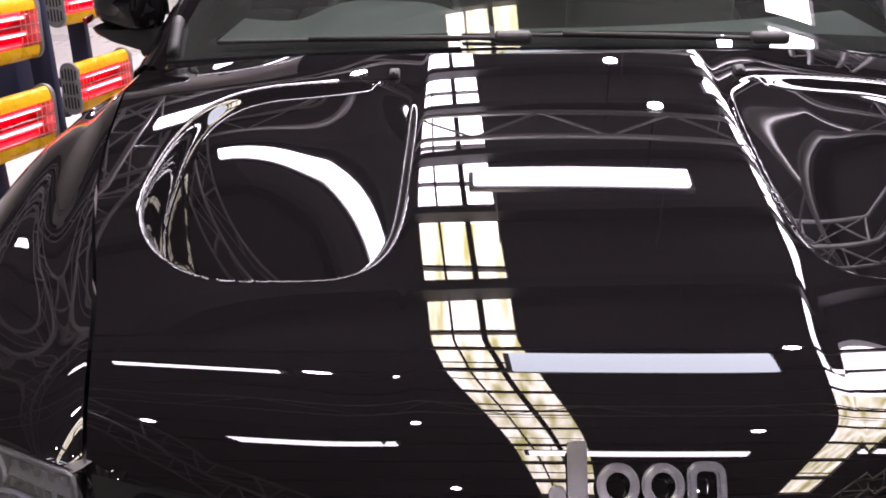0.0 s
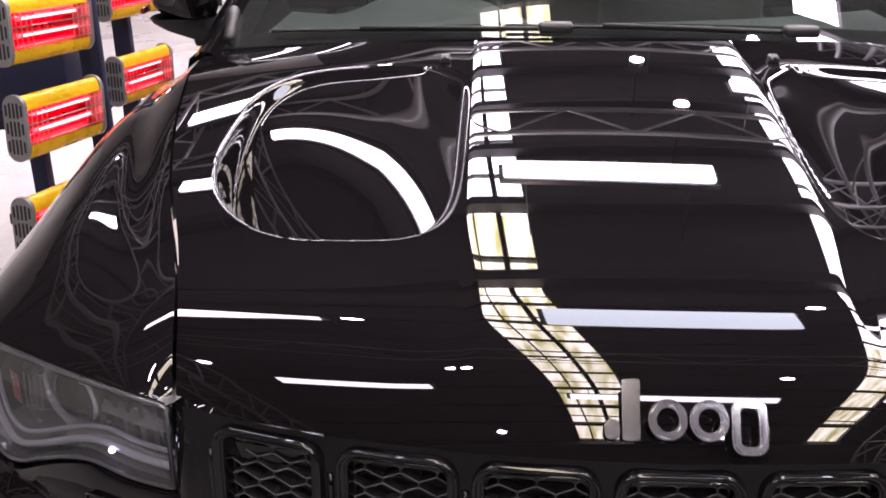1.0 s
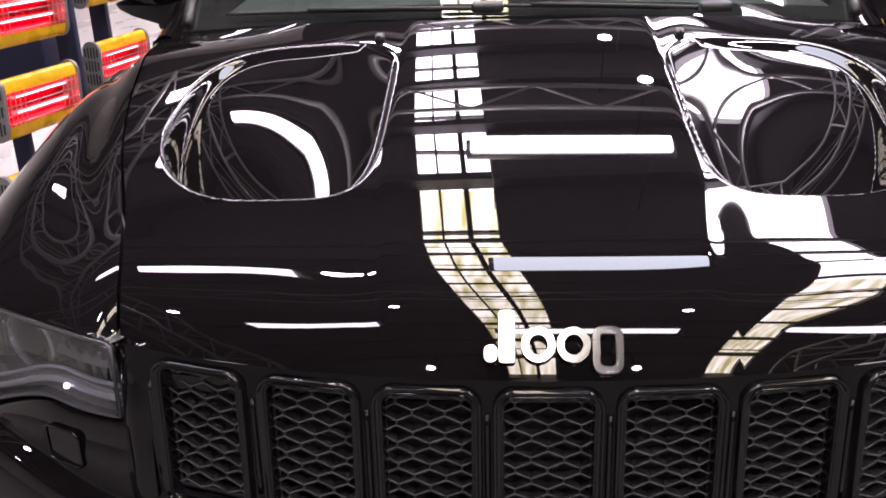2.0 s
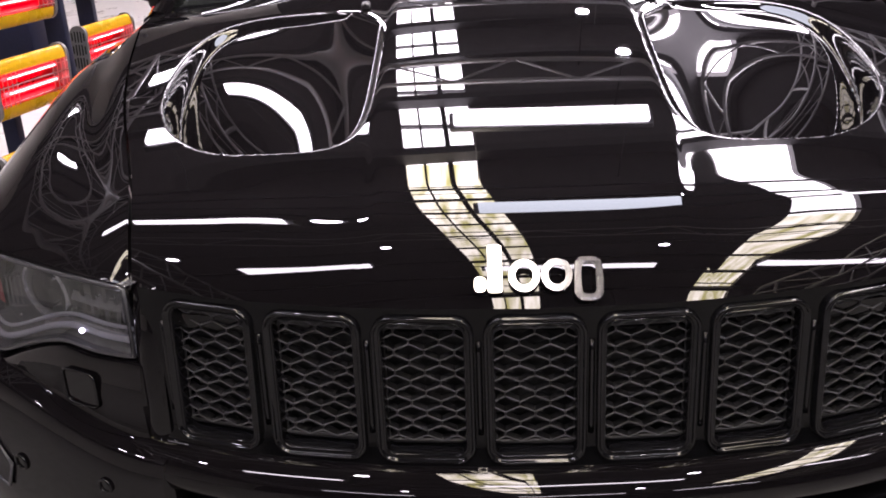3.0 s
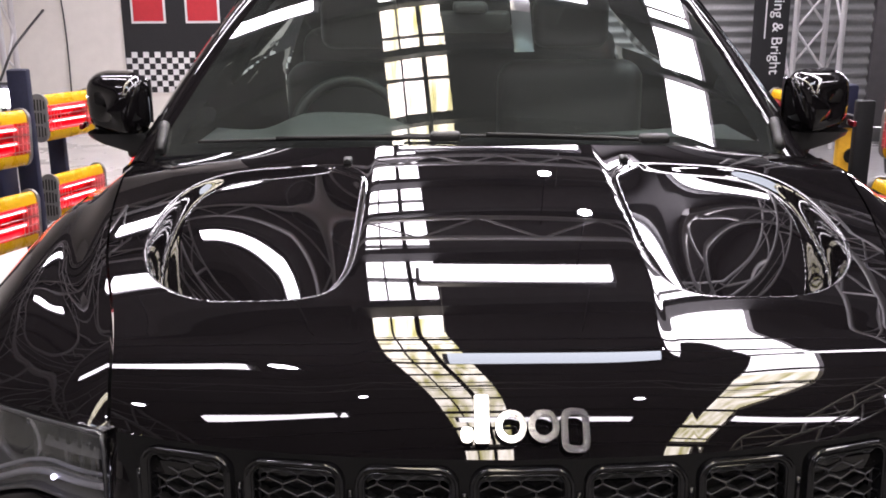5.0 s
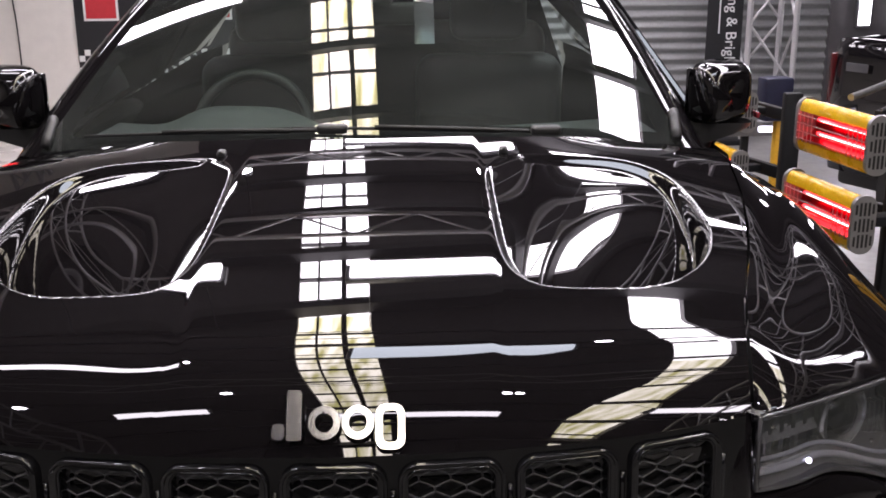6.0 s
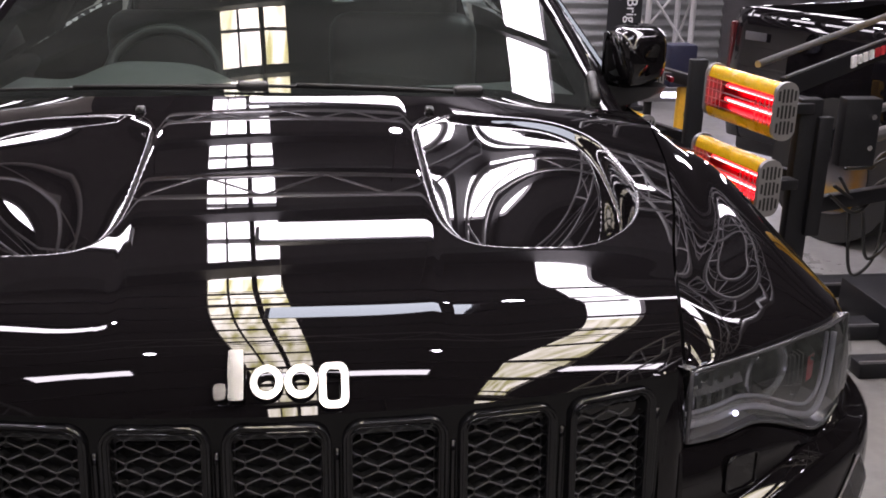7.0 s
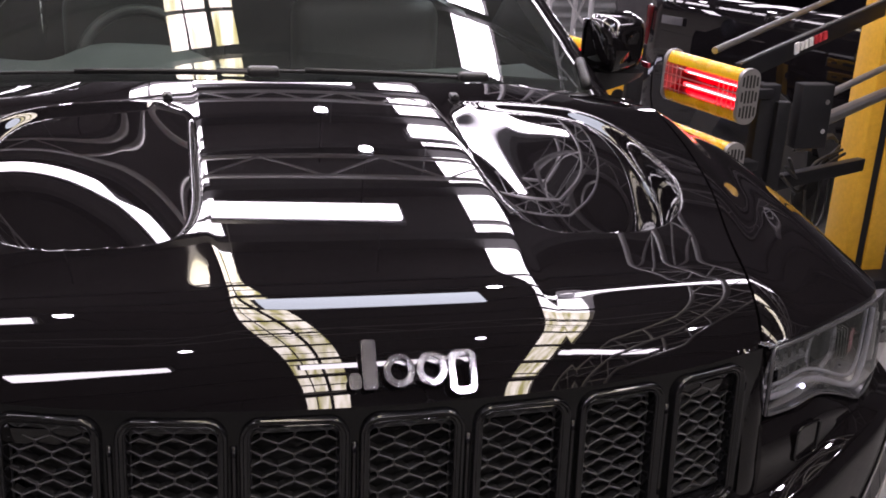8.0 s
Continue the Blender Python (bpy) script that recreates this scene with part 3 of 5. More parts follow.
# side ducts in the bumper corners: dark slatted panels with thin pale edges
for sd in (-1, 1):
    def skin(f, g):
        """Point on the corner's skin: f along it from the lamp's inner end, g from top (0) to bottom (1) of the duct."""
        sa = (0.825 + 0.10 * f) * (1 - g) + (0.842 + 0.135 * f) * g
        z = (0.690 + 0.118 * f) * (1 - g) + (0.644 + 0.095 * f ** 1.3) * g
        q = front_pt(sd * sa, z, 0.0535)
        return (q[0], q[1], q[2])
    W = 12
    V = [skin(i / W, j / 6) for j in range(7) for i in range(W + 1)]
    F = [(j * (W + 1) + i, j * (W + 1) + i + 1, (j + 1) * (W + 1) + i + 1, (j + 1) * (W + 1) + i) for j in range(6) for i in range(W)]
    duct = mesh_ob("duct", V, F if sd < 0 else [f[::-1] for f in F], SATIN_BLACK, car, label="dark slatted side duct")
    rim = [skin(f, 0) for f in np.linspace(0, 1, 10)] + [skin(1, g) for g in (0.33, 0.66)] + [skin(f, 1) for f in np.linspace(1, 0, 10)] + [skin(0, g) for g in (0.66, 0.33)]
    mesh_ob("duct_frame", *tube(rim, 0.0028, 6, True), MESH_GREY, duct)
    for f in (0.25, 0.5, 0.75):
        mesh_ob("duct_slat", *tube([skin(f + 0.02 * (g - 0.5), g) for g in (0.02, 0.35, 0.7, 0.98)], 0.0018, 6), MESH_GREY, duct)

# tow eye covers and round parking sensors on the corners
for sd in (-1, 1):
    for ds, z, w, h, nm, po in ((0.105, 0.846, 0.062, 0.058, "tow_cover", 0.0185), (0.230, 0.700, 0.024, 0.024, "parking_sensor", 0.0525), (0.055, 0.712, 0.022, 0.022, "parking_sensor", 0.0525)):
        sc_ = sd * (SL + ds)
        p = front_pt(sc_, z, po)
        _, n = plan(sc_)
        yaw = math.degrees(math.atan2(n[0], -n[1]))
        ring = rounded_rect(w, h, h * 0.20 if nm == "tow_cover" else h * 0.49, 5)
        ob = mesh_ob(nm, *tube([(x, 0, q) for x, q in ring], 0.0026, 6, True), GLOSS_BLACK, car)
        ob.matrix_basis = pose(p[0], p[1], p[2], 0, 0, yaw)
        bm = bmesh.new()
        bm.faces.new([bm.verts.new((x * 0.94, 0.001, q * 0.94)) for x, q in ring])
        bmesh.ops.recalc_face_normals(bm, faces=bm.faces)
        part("cover_face", bm, PAINT, ob)


# ---- headlamps
def headlamp(side):
    s0, s1 = SL + 0.004, LE

    def band(name, rows, mat, parent, a=s0, b=s1, n=36, sharp=40, label=""):
        V, F = [], []
        for r in rows:
            for k in range(n + 1):
                s = a + (b - a) * k / n
                z, o = r(s)
                p = front_pt(s, z, o)
                V.append((side * p[0], p[1], p[2]))
        W = n + 1
        for j in range(len(rows) - 1):
            for i in range(n):
                q = j * W + i
                f = (q, q + 1, q + W + 1, q + W)
                F.append(f if side > 0 else f[::-1])
        return mesh_ob(name, V, F, mat, parent, sharp=sharp, label=label)

    def lerp(g, o):
        return lambda s: (lamp_bottom(s) + (lamp_top(s) - lamp_bottom(s)) * g, o)
    lens = band("headlight", [lerp(g, 0.004 + 0.014 * math.sin(math.pi * g)) for g in np.linspace(0, 1, 13)], LENS, car, label="clear headlamp lens over a smoky grey lamp")
    lens.visible_shadow = False
    band("housing", [lerp(1.02, 0.004), lerp(0.99, -0.01), lerp(0.95, -0.055), lerp(0.5, -0.075), lerp(0.06, -0.055), lerp(0.02, -0.01), lerp(-0.02, 0.004)][::-1], LAMP_GREY, lens)
    # outer seal
    top = [front_pt(s, lamp_top(s), 0.004) for s in np.linspace(s0, s1, 40)]
    low = [front_pt(s, lamp_bottom(s), 0.004) for s in np.linspace(s1, s0, 40)]
    mesh_ob("lens_rim", *tube([(side * p[0], p[1], p[2]) for p in top + low], 0.0034, 6, True), LENS_EDGE, lens, label="clear lens edge catching light")
    # bright bezel bars in the inner half, like a stepped ladder
    L = s1 - s0
    for g0, g1, o, mt, a, b in ((0.80, 0.90, -0.022, REFLECTOR, 0.03, 0.40), (0.50, 0.62, -0.020, REFLECTOR, 0.05, 0.36), (0.10, 0.22, -0.016, REFLECTOR, 0.02, 0.55)):
        band("bezel_bar", [lerp(g0, o - 0.03), lerp(g0, o), lerp(g1, o - 0.006), lerp(g1, o - 0.03)], mt, lens, s0 + a * L, s0 + b * L, 12)
    for a in (0.05, 0.11, 0.17, 0.23, 0.29, 0.35):
        band("bezel_post", [lerp(0.22, -0.024), lerp(0.80, -0.024)], SATIN_BLACK, lens, s0 + a * L, s0 + (a + 0.022) * L, 2)
    # running light: two milky guides along the foot, hooked up at the outer end
    for drop, back, r in ((0.0, -0.010, 0.0050), (0.014, -0.018, 0.0032)):
        pts = [front_pt(s0 + f * L, lamp_bottom(s0 + f * L) + h + drop, back) for f, h in ((0.03, 0.018), (0.18, 0.020), (0.33, 0.020), (0.45, 0.018), (0.56, 0.016), (0.68, 0.016), (0.80, 0.018), (0.88, 0.024))]
        pts += [front_pt(s0 + (f - drop * 1.5) * L, lamp_bottom(s0 + f * L) + h, back) for f, h in ((0.945, 0.050), (0.965, 0.085), (0.97, 0.125))]
        pts = [(side * p[0], p[1], p[2]) for p in spline(pts, 48)]
        mesh_ob("running_light", *tube(pts, r, 8), LIGHT_GUIDE, lens, label="milky light strip")
    # slim chrome line under the lens' upper edge, and a step between the two halves
    for a, b, g in ((0.03, 0.42, 0.93), (0.52, 0.93, 0.935)):
        line = [front_pt(s0 + (a + (b - a) * k / 12) * L, lerp(g, 0)(s0 + (a + (b - a) * k / 12) * L)[0], -0.012) for k in range(13)]
        mesh_ob("chrome_line", *tube([(side * p[0], p[1], p[2]) for p in line], 0.0020, 6), CHROME, lens, label="slim chrome line")
    band("step_panel", [lerp(0.25, -0.050), lerp(0.25, -0.030), lerp(0.86, -0.034), lerp(0.86, -0.052)], SATIN_BLACK, lens, s0 + 0.41 * L, s0 + 0.455 * L, 3)
    # fine cooling ribs and bright fixing points beside the main bowl
    for k in range(4):
        f0 = 0.70 + 0.035 * k
        band("reflector_fin", [lerp(0.34, -0.040), lerp(0.36, -0.028), lerp(0.66, -0.030), lerp(0.68, -0.042)], SATIN_BLACK, lens, s0 + f0 * L, s0 + (f0 + 0.013) * L, 2)
    for f, g in ((0.12, 0.70), (0.30, 0.84), (0.44, 0.78), (0.50, 0.88), (0.66, 0.74), (0.70, 0.30), (0.84, 0.62)):
        bm = bmesh.new()
        bmesh.ops.create_uvsphere(bm, u_segments=8, v_segments=6, radius=0.0030)
        stud = part("stud", bm, CHROME, lens, sharp=180)
        p = front_pt(s0 + f * L, lerp(g, 0)(s0 + f * L)[0], -0.020)
        stud.location = (side * p[0], p[1], p[2])
    # projector bowls
    for f, g, r in ((0.20, 0.36, 0.026), (0.55, 0.52, 0.040)):
        s = s0 + f * L
        z = lamp_bottom(s) + (lamp_top(s) - lamp_bottom(s)) * g
        p = front_pt(s, z, -0.035)
        _, n = plan(s)
        yaw = math.degrees(math.atan2(n[0], -n[1]))
        bm = bmesh.new()
        prof = [(r * 1.25, 0.000), (r * 1.25, -0.004), (r * 1.12, -0.006), (r, 0.004), (r * 0.92, 0.012)]
        vs = [[bm.verts.new((q * math.cos(w), y, q * math.sin(w))) for w in np.linspace(0, 2 * math.pi, 28, endpoint=False)] for q, y in prof]
        for a, b in zip(vs, vs[1:]):
            for k in range(28):
                bm.faces.new((a[k], b[k], b[(k + 1) % 28], a[(k + 1) % 28]))
        ring = part("projector_ring", bm, REFLECTOR, lens)
        ring.matrix_basis = pose(side * p[0], p[1], p[2], 0, 0, side * yaw)
        bm = bmesh.new()
        bmesh.ops.create_uvsphere(bm, u_segments=24, v_segments=12, radius=r * 0.92)
        bmesh.ops.scale(bm, vec=(1, 0.45, 1), verts=bm.verts)
        ball = part("projector_lens", bm, GLOSS_BLACK, lens, sharp=180)
        ball.matrix_basis = pose(side * p[0], p[1] + 0.006, p[2], 0, 0, side * yaw)
    p = front_pt(s0 + 0.27 * L, lamp_bottom(s0 + 0.27 * L) + 0.022, -0.001)
    bm = bmesh.new()
    bmesh.ops.create_uvsphere(bm, u_segments=12, v_segments=8, radius=0.0042)
    ob = part("led_point", bm, LED_WHITE, lens, label="lit white diode")
    ob.location = (side * p[0], p[1], p[2])
    band("side_marker", [lerp(0.35, -0.03), lerp(0.6, -0.03)], AMBER, lens, s0 + 0.86 * L, s0 + 0.92 * L, 4)


for sd in (-1, 1):
    headlamp(sd)


# ---- nose badge: plain chrome shapes
def badge():
    m = pose(0, 0.1075, 1.056, -36, 0, 0)

    def slab(outline, holes, name):
        bm = bmesh.new()
        outer = [bm.verts.new((x, 0, z)) for x, z in outline]
        if holes:
            inner = [bm.verts.new((x, 0, z)) for x, z in holes]
            n = len(outer)
            for k in range(n):
                bm.faces.new((outer[k], outer[(k + 1) % n], inner[(k + 1) % n], inner[k]))
        else:
            bm.faces.new(outer)
        bmesh.ops.recalc_face_normals(bm, faces=bm.faces)
        g = bmesh.ops.extrude_face_region(bm, geom=bm.faces[:])
        bmesh.ops.translate(bm, vec=(0, -0.008, 0), verts=[v for v in g["geom"] if isinstance(v, bmesh.types.BMVert)])
        bmesh.ops.recalc_face_normals(bm, faces=bm.faces)
        es = [e for e in bm.edges if len(e.link_faces) == 2 and e.calc_face_angle(0) > 0.9]
        bmesh.ops.bevel(bm, geom=es, offset=0.0026, segments=4, affect="EDGES")
        ob = part(name, bm, BADGE, car, label="raised chrome badge shape")
        ob.matrix_basis = m
        return ob

    def ring(cx, cz, rx, rz, t, name):
        A = np.linspace(0, 2 * math.pi, 36, endpoint=False)
        slab([(cx + rx * math.cos(a), cz + rz * math.sin(a)) for a in A], [(cx + (rx - t) * math.cos(a), cz + (rz - t) * math.sin(a)) for a in A], name)
    # plain shapes in a row: a bar, two rings, a taller outline
    slab([(-0.050 + x, 0.002 + z) for x, z in rounded_rect(0.019, 0.064, 0.004, 4)], None, "badge_bar")
    slab([(-0.0695 + x, -0.0185 + z) for x, z in rounded_rect(0.016, 0.021, 0.007, 4)], None, "badge_bar")
    ring(-0.012, -0.008, 0.0205, 0.0215, 0.0090, "badge_ring")
    ring(0.0305, -0.008, 0.0205, 0.0215, 0.0090, "badge_ring")
    cx, cz = 0.0715, -0.014
    slab([(cx + x, cz + z) for x, z in rounded_rect(0.037, 0.058, 0.013, 5)], [(cx + x, cz + z) for x, z in rounded_rect(0.019, 0.040, 0.006, 5)], "badge_outline")


badge()


# ---- washer nozzles
for sd in (-1, 1):
    bm = bmesh.new()
    x, y = sd * 0.290, 1.022
    box(bm, (0, 0, 0.004), (0.018, 0.026, 0.011), 0.004, segs=3)
    bmesh.ops.create_uvsphere(bm, u_segments=10, v_segments=6, radius=0.004, matrix=Matrix.Translation((0, -0.010, 0.008)))
    ob = part("washer_nozzle", bm, SATIN_BLACK, car)
    ob.matrix_basis = pose(x, y, float(hood_z(x, y)), 8, 0, 0)


# ---- windscreen, cowl, pillars, roof
def screen_pt(u, v, lift=0.0):
    """u -1..1 across, v 0..1 up the glass."""
    half = 0.785 - 0.178 * v
    x = u * half - 0.020 * (1 - v)
    y = 1.312 + 0.79 * v + 0.175 * x * x
    z = 1.195 + 0.445 * v - 0.07 * v * v - 0.047 * u * u * (1 - v * 0.3)
    return (x, y - lift * 0.5, z + lift * 0.85)


def strip(fn, nu, nv, name, mat, parent, sharp=180, label="", flip=False):
    v, f = grid(fn, nu, nv)
    if flip:
        f = [q[::-1] for q in f]
    return mesh_ob(name, v, f, mat, parent, sharp=sharp, label=label)


ws = strip(lambda u, v: screen_pt(2 * u - 1, v), 48, 32, "windscreen", WINDSCREEN, car, label="large curved windscreen reflecting the roof lights")
ws.visible_shadow = False
# black printed border
strip(lambda u, v: screen_pt(2 * u - 1, -0.02 + 0.075 * v, -0.004), 48, 2, "glass_border", GLOSS_BLACK, car)
strip(lambda u, v: screen_pt(2 * u - 1, 0.93 + 0.07 * v, -0.004), 48, 2, "glass_border", GLOSS_BLACK, car)
for sd in (-1, 1):
    strip(lambda u, v: screen_pt(sd * (0.935 + 0.065 * u), v, -0.004), 2, 30, "glass_border", GLOSS_BLACK, car, flip=sd < 0)
# cowl trough
strip(lambda u, v: ((2 * u - 1) * (0.79 + 0.0 * v), (1.085 + 0.34 * (0.79 * (2 * u - 1)) ** 2) * (1 - v) + screen_pt(2 * u - 1, 0)[1] * v,
                    (1.205 - 0.085 * (2 * u - 1) ** 2) * (1 - v) + (screen_pt(2 * u - 1, 0)[2] - 0.006) * v - 0.030 * math.sin(math.pi * v)),
      40, 12, "cowl_panel", SATIN_BLACK, car, label="satin black plastic cowl")
for sd in (-1, 1):
    P = [screen_pt(sd * 1.0, v) for v in np.linspace(-0.06, 1.0, 16)]
    Q = [(p[0] + sd * 0.012, p[1] + 0.015, p[2] + 0.004) for p in P]
    V, F = [], []
    sec = [(-0.022, -0.012), (-0.018, 0.006), (0.0, 0.016), (0.03, 0.014), (0.055, -0.006), (0.062, -0.04)]
    for p in Q:
        for a, b in sec:
            V.append((p[0] + sd * a, p[1] + (a + 0.02) * 0.9, p[2] + b))
    n = len(sec)
    for j in range(len(Q) - 1):
        for i in range(n - 1):
            f = (j * n + i, j * n + i + 1, (j + 1) * n + i + 1, (j + 1) * n + i)
            F.append(f if sd > 0 else f[::-1])
    mesh_ob("windscreen_pillar", V, F, PAINT, car, sharp=60)
    # grey foot trim of the pillar and hinge cover
    foot = [Vector(screen_pt(sd * (0.985 + 0.01 * k), 0.015 + 0.03 * k, 0.010)) for k in range(5)]
    mesh_ob("pillar_foot", *tube(foot, 0.013, 8), SATIN_BLACK, car, label="dull dark plastic pillar foot")
    bm = bmesh.new()
    bmesh.ops.create_uvsphere(bm, u_segments=16, v_segments=10, radius=0.020)
    bmesh.ops.scale(bm, vec=(1, 1.5, 0.55), verts=bm.verts)
    ob = part("hinge_cap", bm, GLOSS_BLACK, car, sharp=180)
    ob.location = (sd * 0.835, 1.47, 1.105)


def roof_pt(u, v):
    x = u * (0.625 + 0.02 * math.sin(math.pi * v))
    y = screen_pt(u, 1.0)[1] * (1 - v) + 4.3 * v
    return (x, y, 1.570 - 0.05 * u ** 2 - 0.038 * u ** 8 + 0.10 * math.sin(math.pi * (0.12 + 0.7 * v)) - 0.036)


strip(lambda u, v: roof_pt(2 * u - 1, v), 30, 24, "roof", PAINT, car)
strip(lambda u, v: (roof_pt(2 * u - 1, v)[0], roof_pt(2 * u - 1, v)[1], roof_pt(2 * u - 1, v)[2] - 0.03), 20, 16, "headlining", CABIN, car, flip=True)


# flanks with doors
def flank_pt(sd, u, v):
    y = 1.58 + (4.55 - 1.58) * v
    z = 0.36 + (1.09 + 0.04 * v - 0.36) * u
    x = 0.965 - 0.03 * (1 - u) ** 2 - 0.035 * smooth01((u - 0.85) / 0.15) - 0.06 * smooth01((v - 0.8) / 0.2)
    return (sd * x, y, z)


for sd in (-1, 1):
    strip(lambda u, v: flank_pt(sd, u, v), 20, 30, "door_side", PAINT, car, sharp=60, flip=sd > 0)
    # side glass, belt line to roof edge
    def glass_pt(u, v):
        y0 = 1.72 + 0.62 * u
        y = y0 + (3.1 - y0) * v
        return (sd * (0.925 - 0.29 * u), y, 1.10 + 0.03 * v + (0.50 - 0.03 * v) * u)
    g = strip(glass_pt, 8, 12, "side_window", SIDE_GLASS, car, flip=sd > 0)
    g.visible_shadow = False
    bm = bmesh.new()
    rod(bm, glass_pt(0, 0), glass_pt(1, 0), 0.014)
    rod(bm, glass_pt(0, 1), glass_pt(1, 1), 0.03)
    rod(bm, glass_pt(0, 0), glass_pt(0, 1), 0.012)
    part("window_frame", bm, GLOSS_BLACK, car)
    def rear_glass(u, v):
        return (sd * (0.925 - 0.29 * u - 0.02 * v), 3.16 + (4.2 - 3.16) * v, 1.13 + 0.02 * v + (0.46 - 0.03 * v) * u)
    strip(rear_glass, 6, 6, "rear_window", GLOSS_BLACK, car, flip=sd > 0)
strip(lambda u, v: ((2 * u - 1) * (0.90 - 0.25 * max(0, v - 0.5) * 2), 4.55 - 0.30 * max(0, v - 0.5) * 2, 0.36 + 1.25 * v), 10, 10, "tailgate", PAINT, car)
bm = bmesh.new()
box(bm, (0, 2.55, 0.33), (1.80, 4.1, 0.10), 0.02)
part("underbody", bm, RUBBER, car)
bm = bmesh.new()
box(bm, (0, 0.62, 0.62), (1.0, 0.75, 0.5), 0.05)
part("engine_block", bm, RUBBER, car)



# ---- wheels
def wheel(x, y):
    side = 1 if x > 0 else -1
    prof = [(0.26, 0.11), (0.30, 0.135), (0.36, 0.135), (0.385, 0.115), (0.395, 0.06), (0.395, -0.06), (0.385, -0.115), (0.36, -0.135), (0.26, -0.12)]
    n = 48
    V = [(w, r * math.cos(2 * math.pi * k / n), r * math.sin(2 * math.pi * k / n)) for r, w in prof for k in range(n)]
    F = [(j * n + k, j * n + (k + 1) % n, (j + 1) * n + (k + 1) % n, (j + 1) * n + k) for j in range(len(prof) - 1) for k in range(n)]
    tyre = mesh_ob("wheel", V, F, RUBBER, car, sharp=30, label="black tyre on a dark alloy rim")
    tyre.location = (x, y, 0.396)
    bm = bmesh.new()
    bmesh.ops.create_cone(bm, cap_ends=True, segments=40, radius1=0.262, radius2=0.262, depth=0.16, matrix=Matrix.Rotation(math.pi / 2, 4, "Y"))
    part("rim", bm, SATIN_BLACK, tyre)
    for k in range(5):
        bm = bmesh.new()
        box(bm, (side * 0.09, 0, 0.13), (0.03, 0.06, 0.24), 0.008, m=Matrix.Rotation(2 * math.pi * k / 5, 4, "X"))
        part("spoke", bm, DARK_CHROME, tyre)


for wx, wy in ((-0.82, 0.97), (0.82, 0.97), (-0.82, 3.88), (0.82, 3.88)):
    wheel(wx, wy)


# ---- wipers
def wiper(x0, length, tip_y):
    a = Vector(screen_pt(x0 / 0.76, 0.0, 0.02))
    pts = []
    for k in range(13):
        x = x0 + length * k / 12
        u = x / 0.765
        pts.append(Vector(screen_pt(u, 0.008 + 0.5 * tip_y * k / 12, 0.012)))
    bm = bmesh.new()
    box(bm, (0, 0, 0.0), (0.07, 0.035, 0.022), 0.008, m=Matrix.Translation(a + Vector((0, -0.02, 0.010))), segs=3)
    arm = part("wiper", bm, SATIN_BLACK, car, label="black wiper arm lying at the foot of the glass")
    mesh_ob("arm", *tube([p + Vector((0, -0.012, 0.006)) for p in pts[:9]], 0.005, 6), RUBBER, arm)
    mesh_ob("blade", *tube(pts[2:], 0.004, 6), RUBBER, arm)


wiper(-0.06, -0.60, 0.06)
wiper(0.42, -0.58, 0.04)

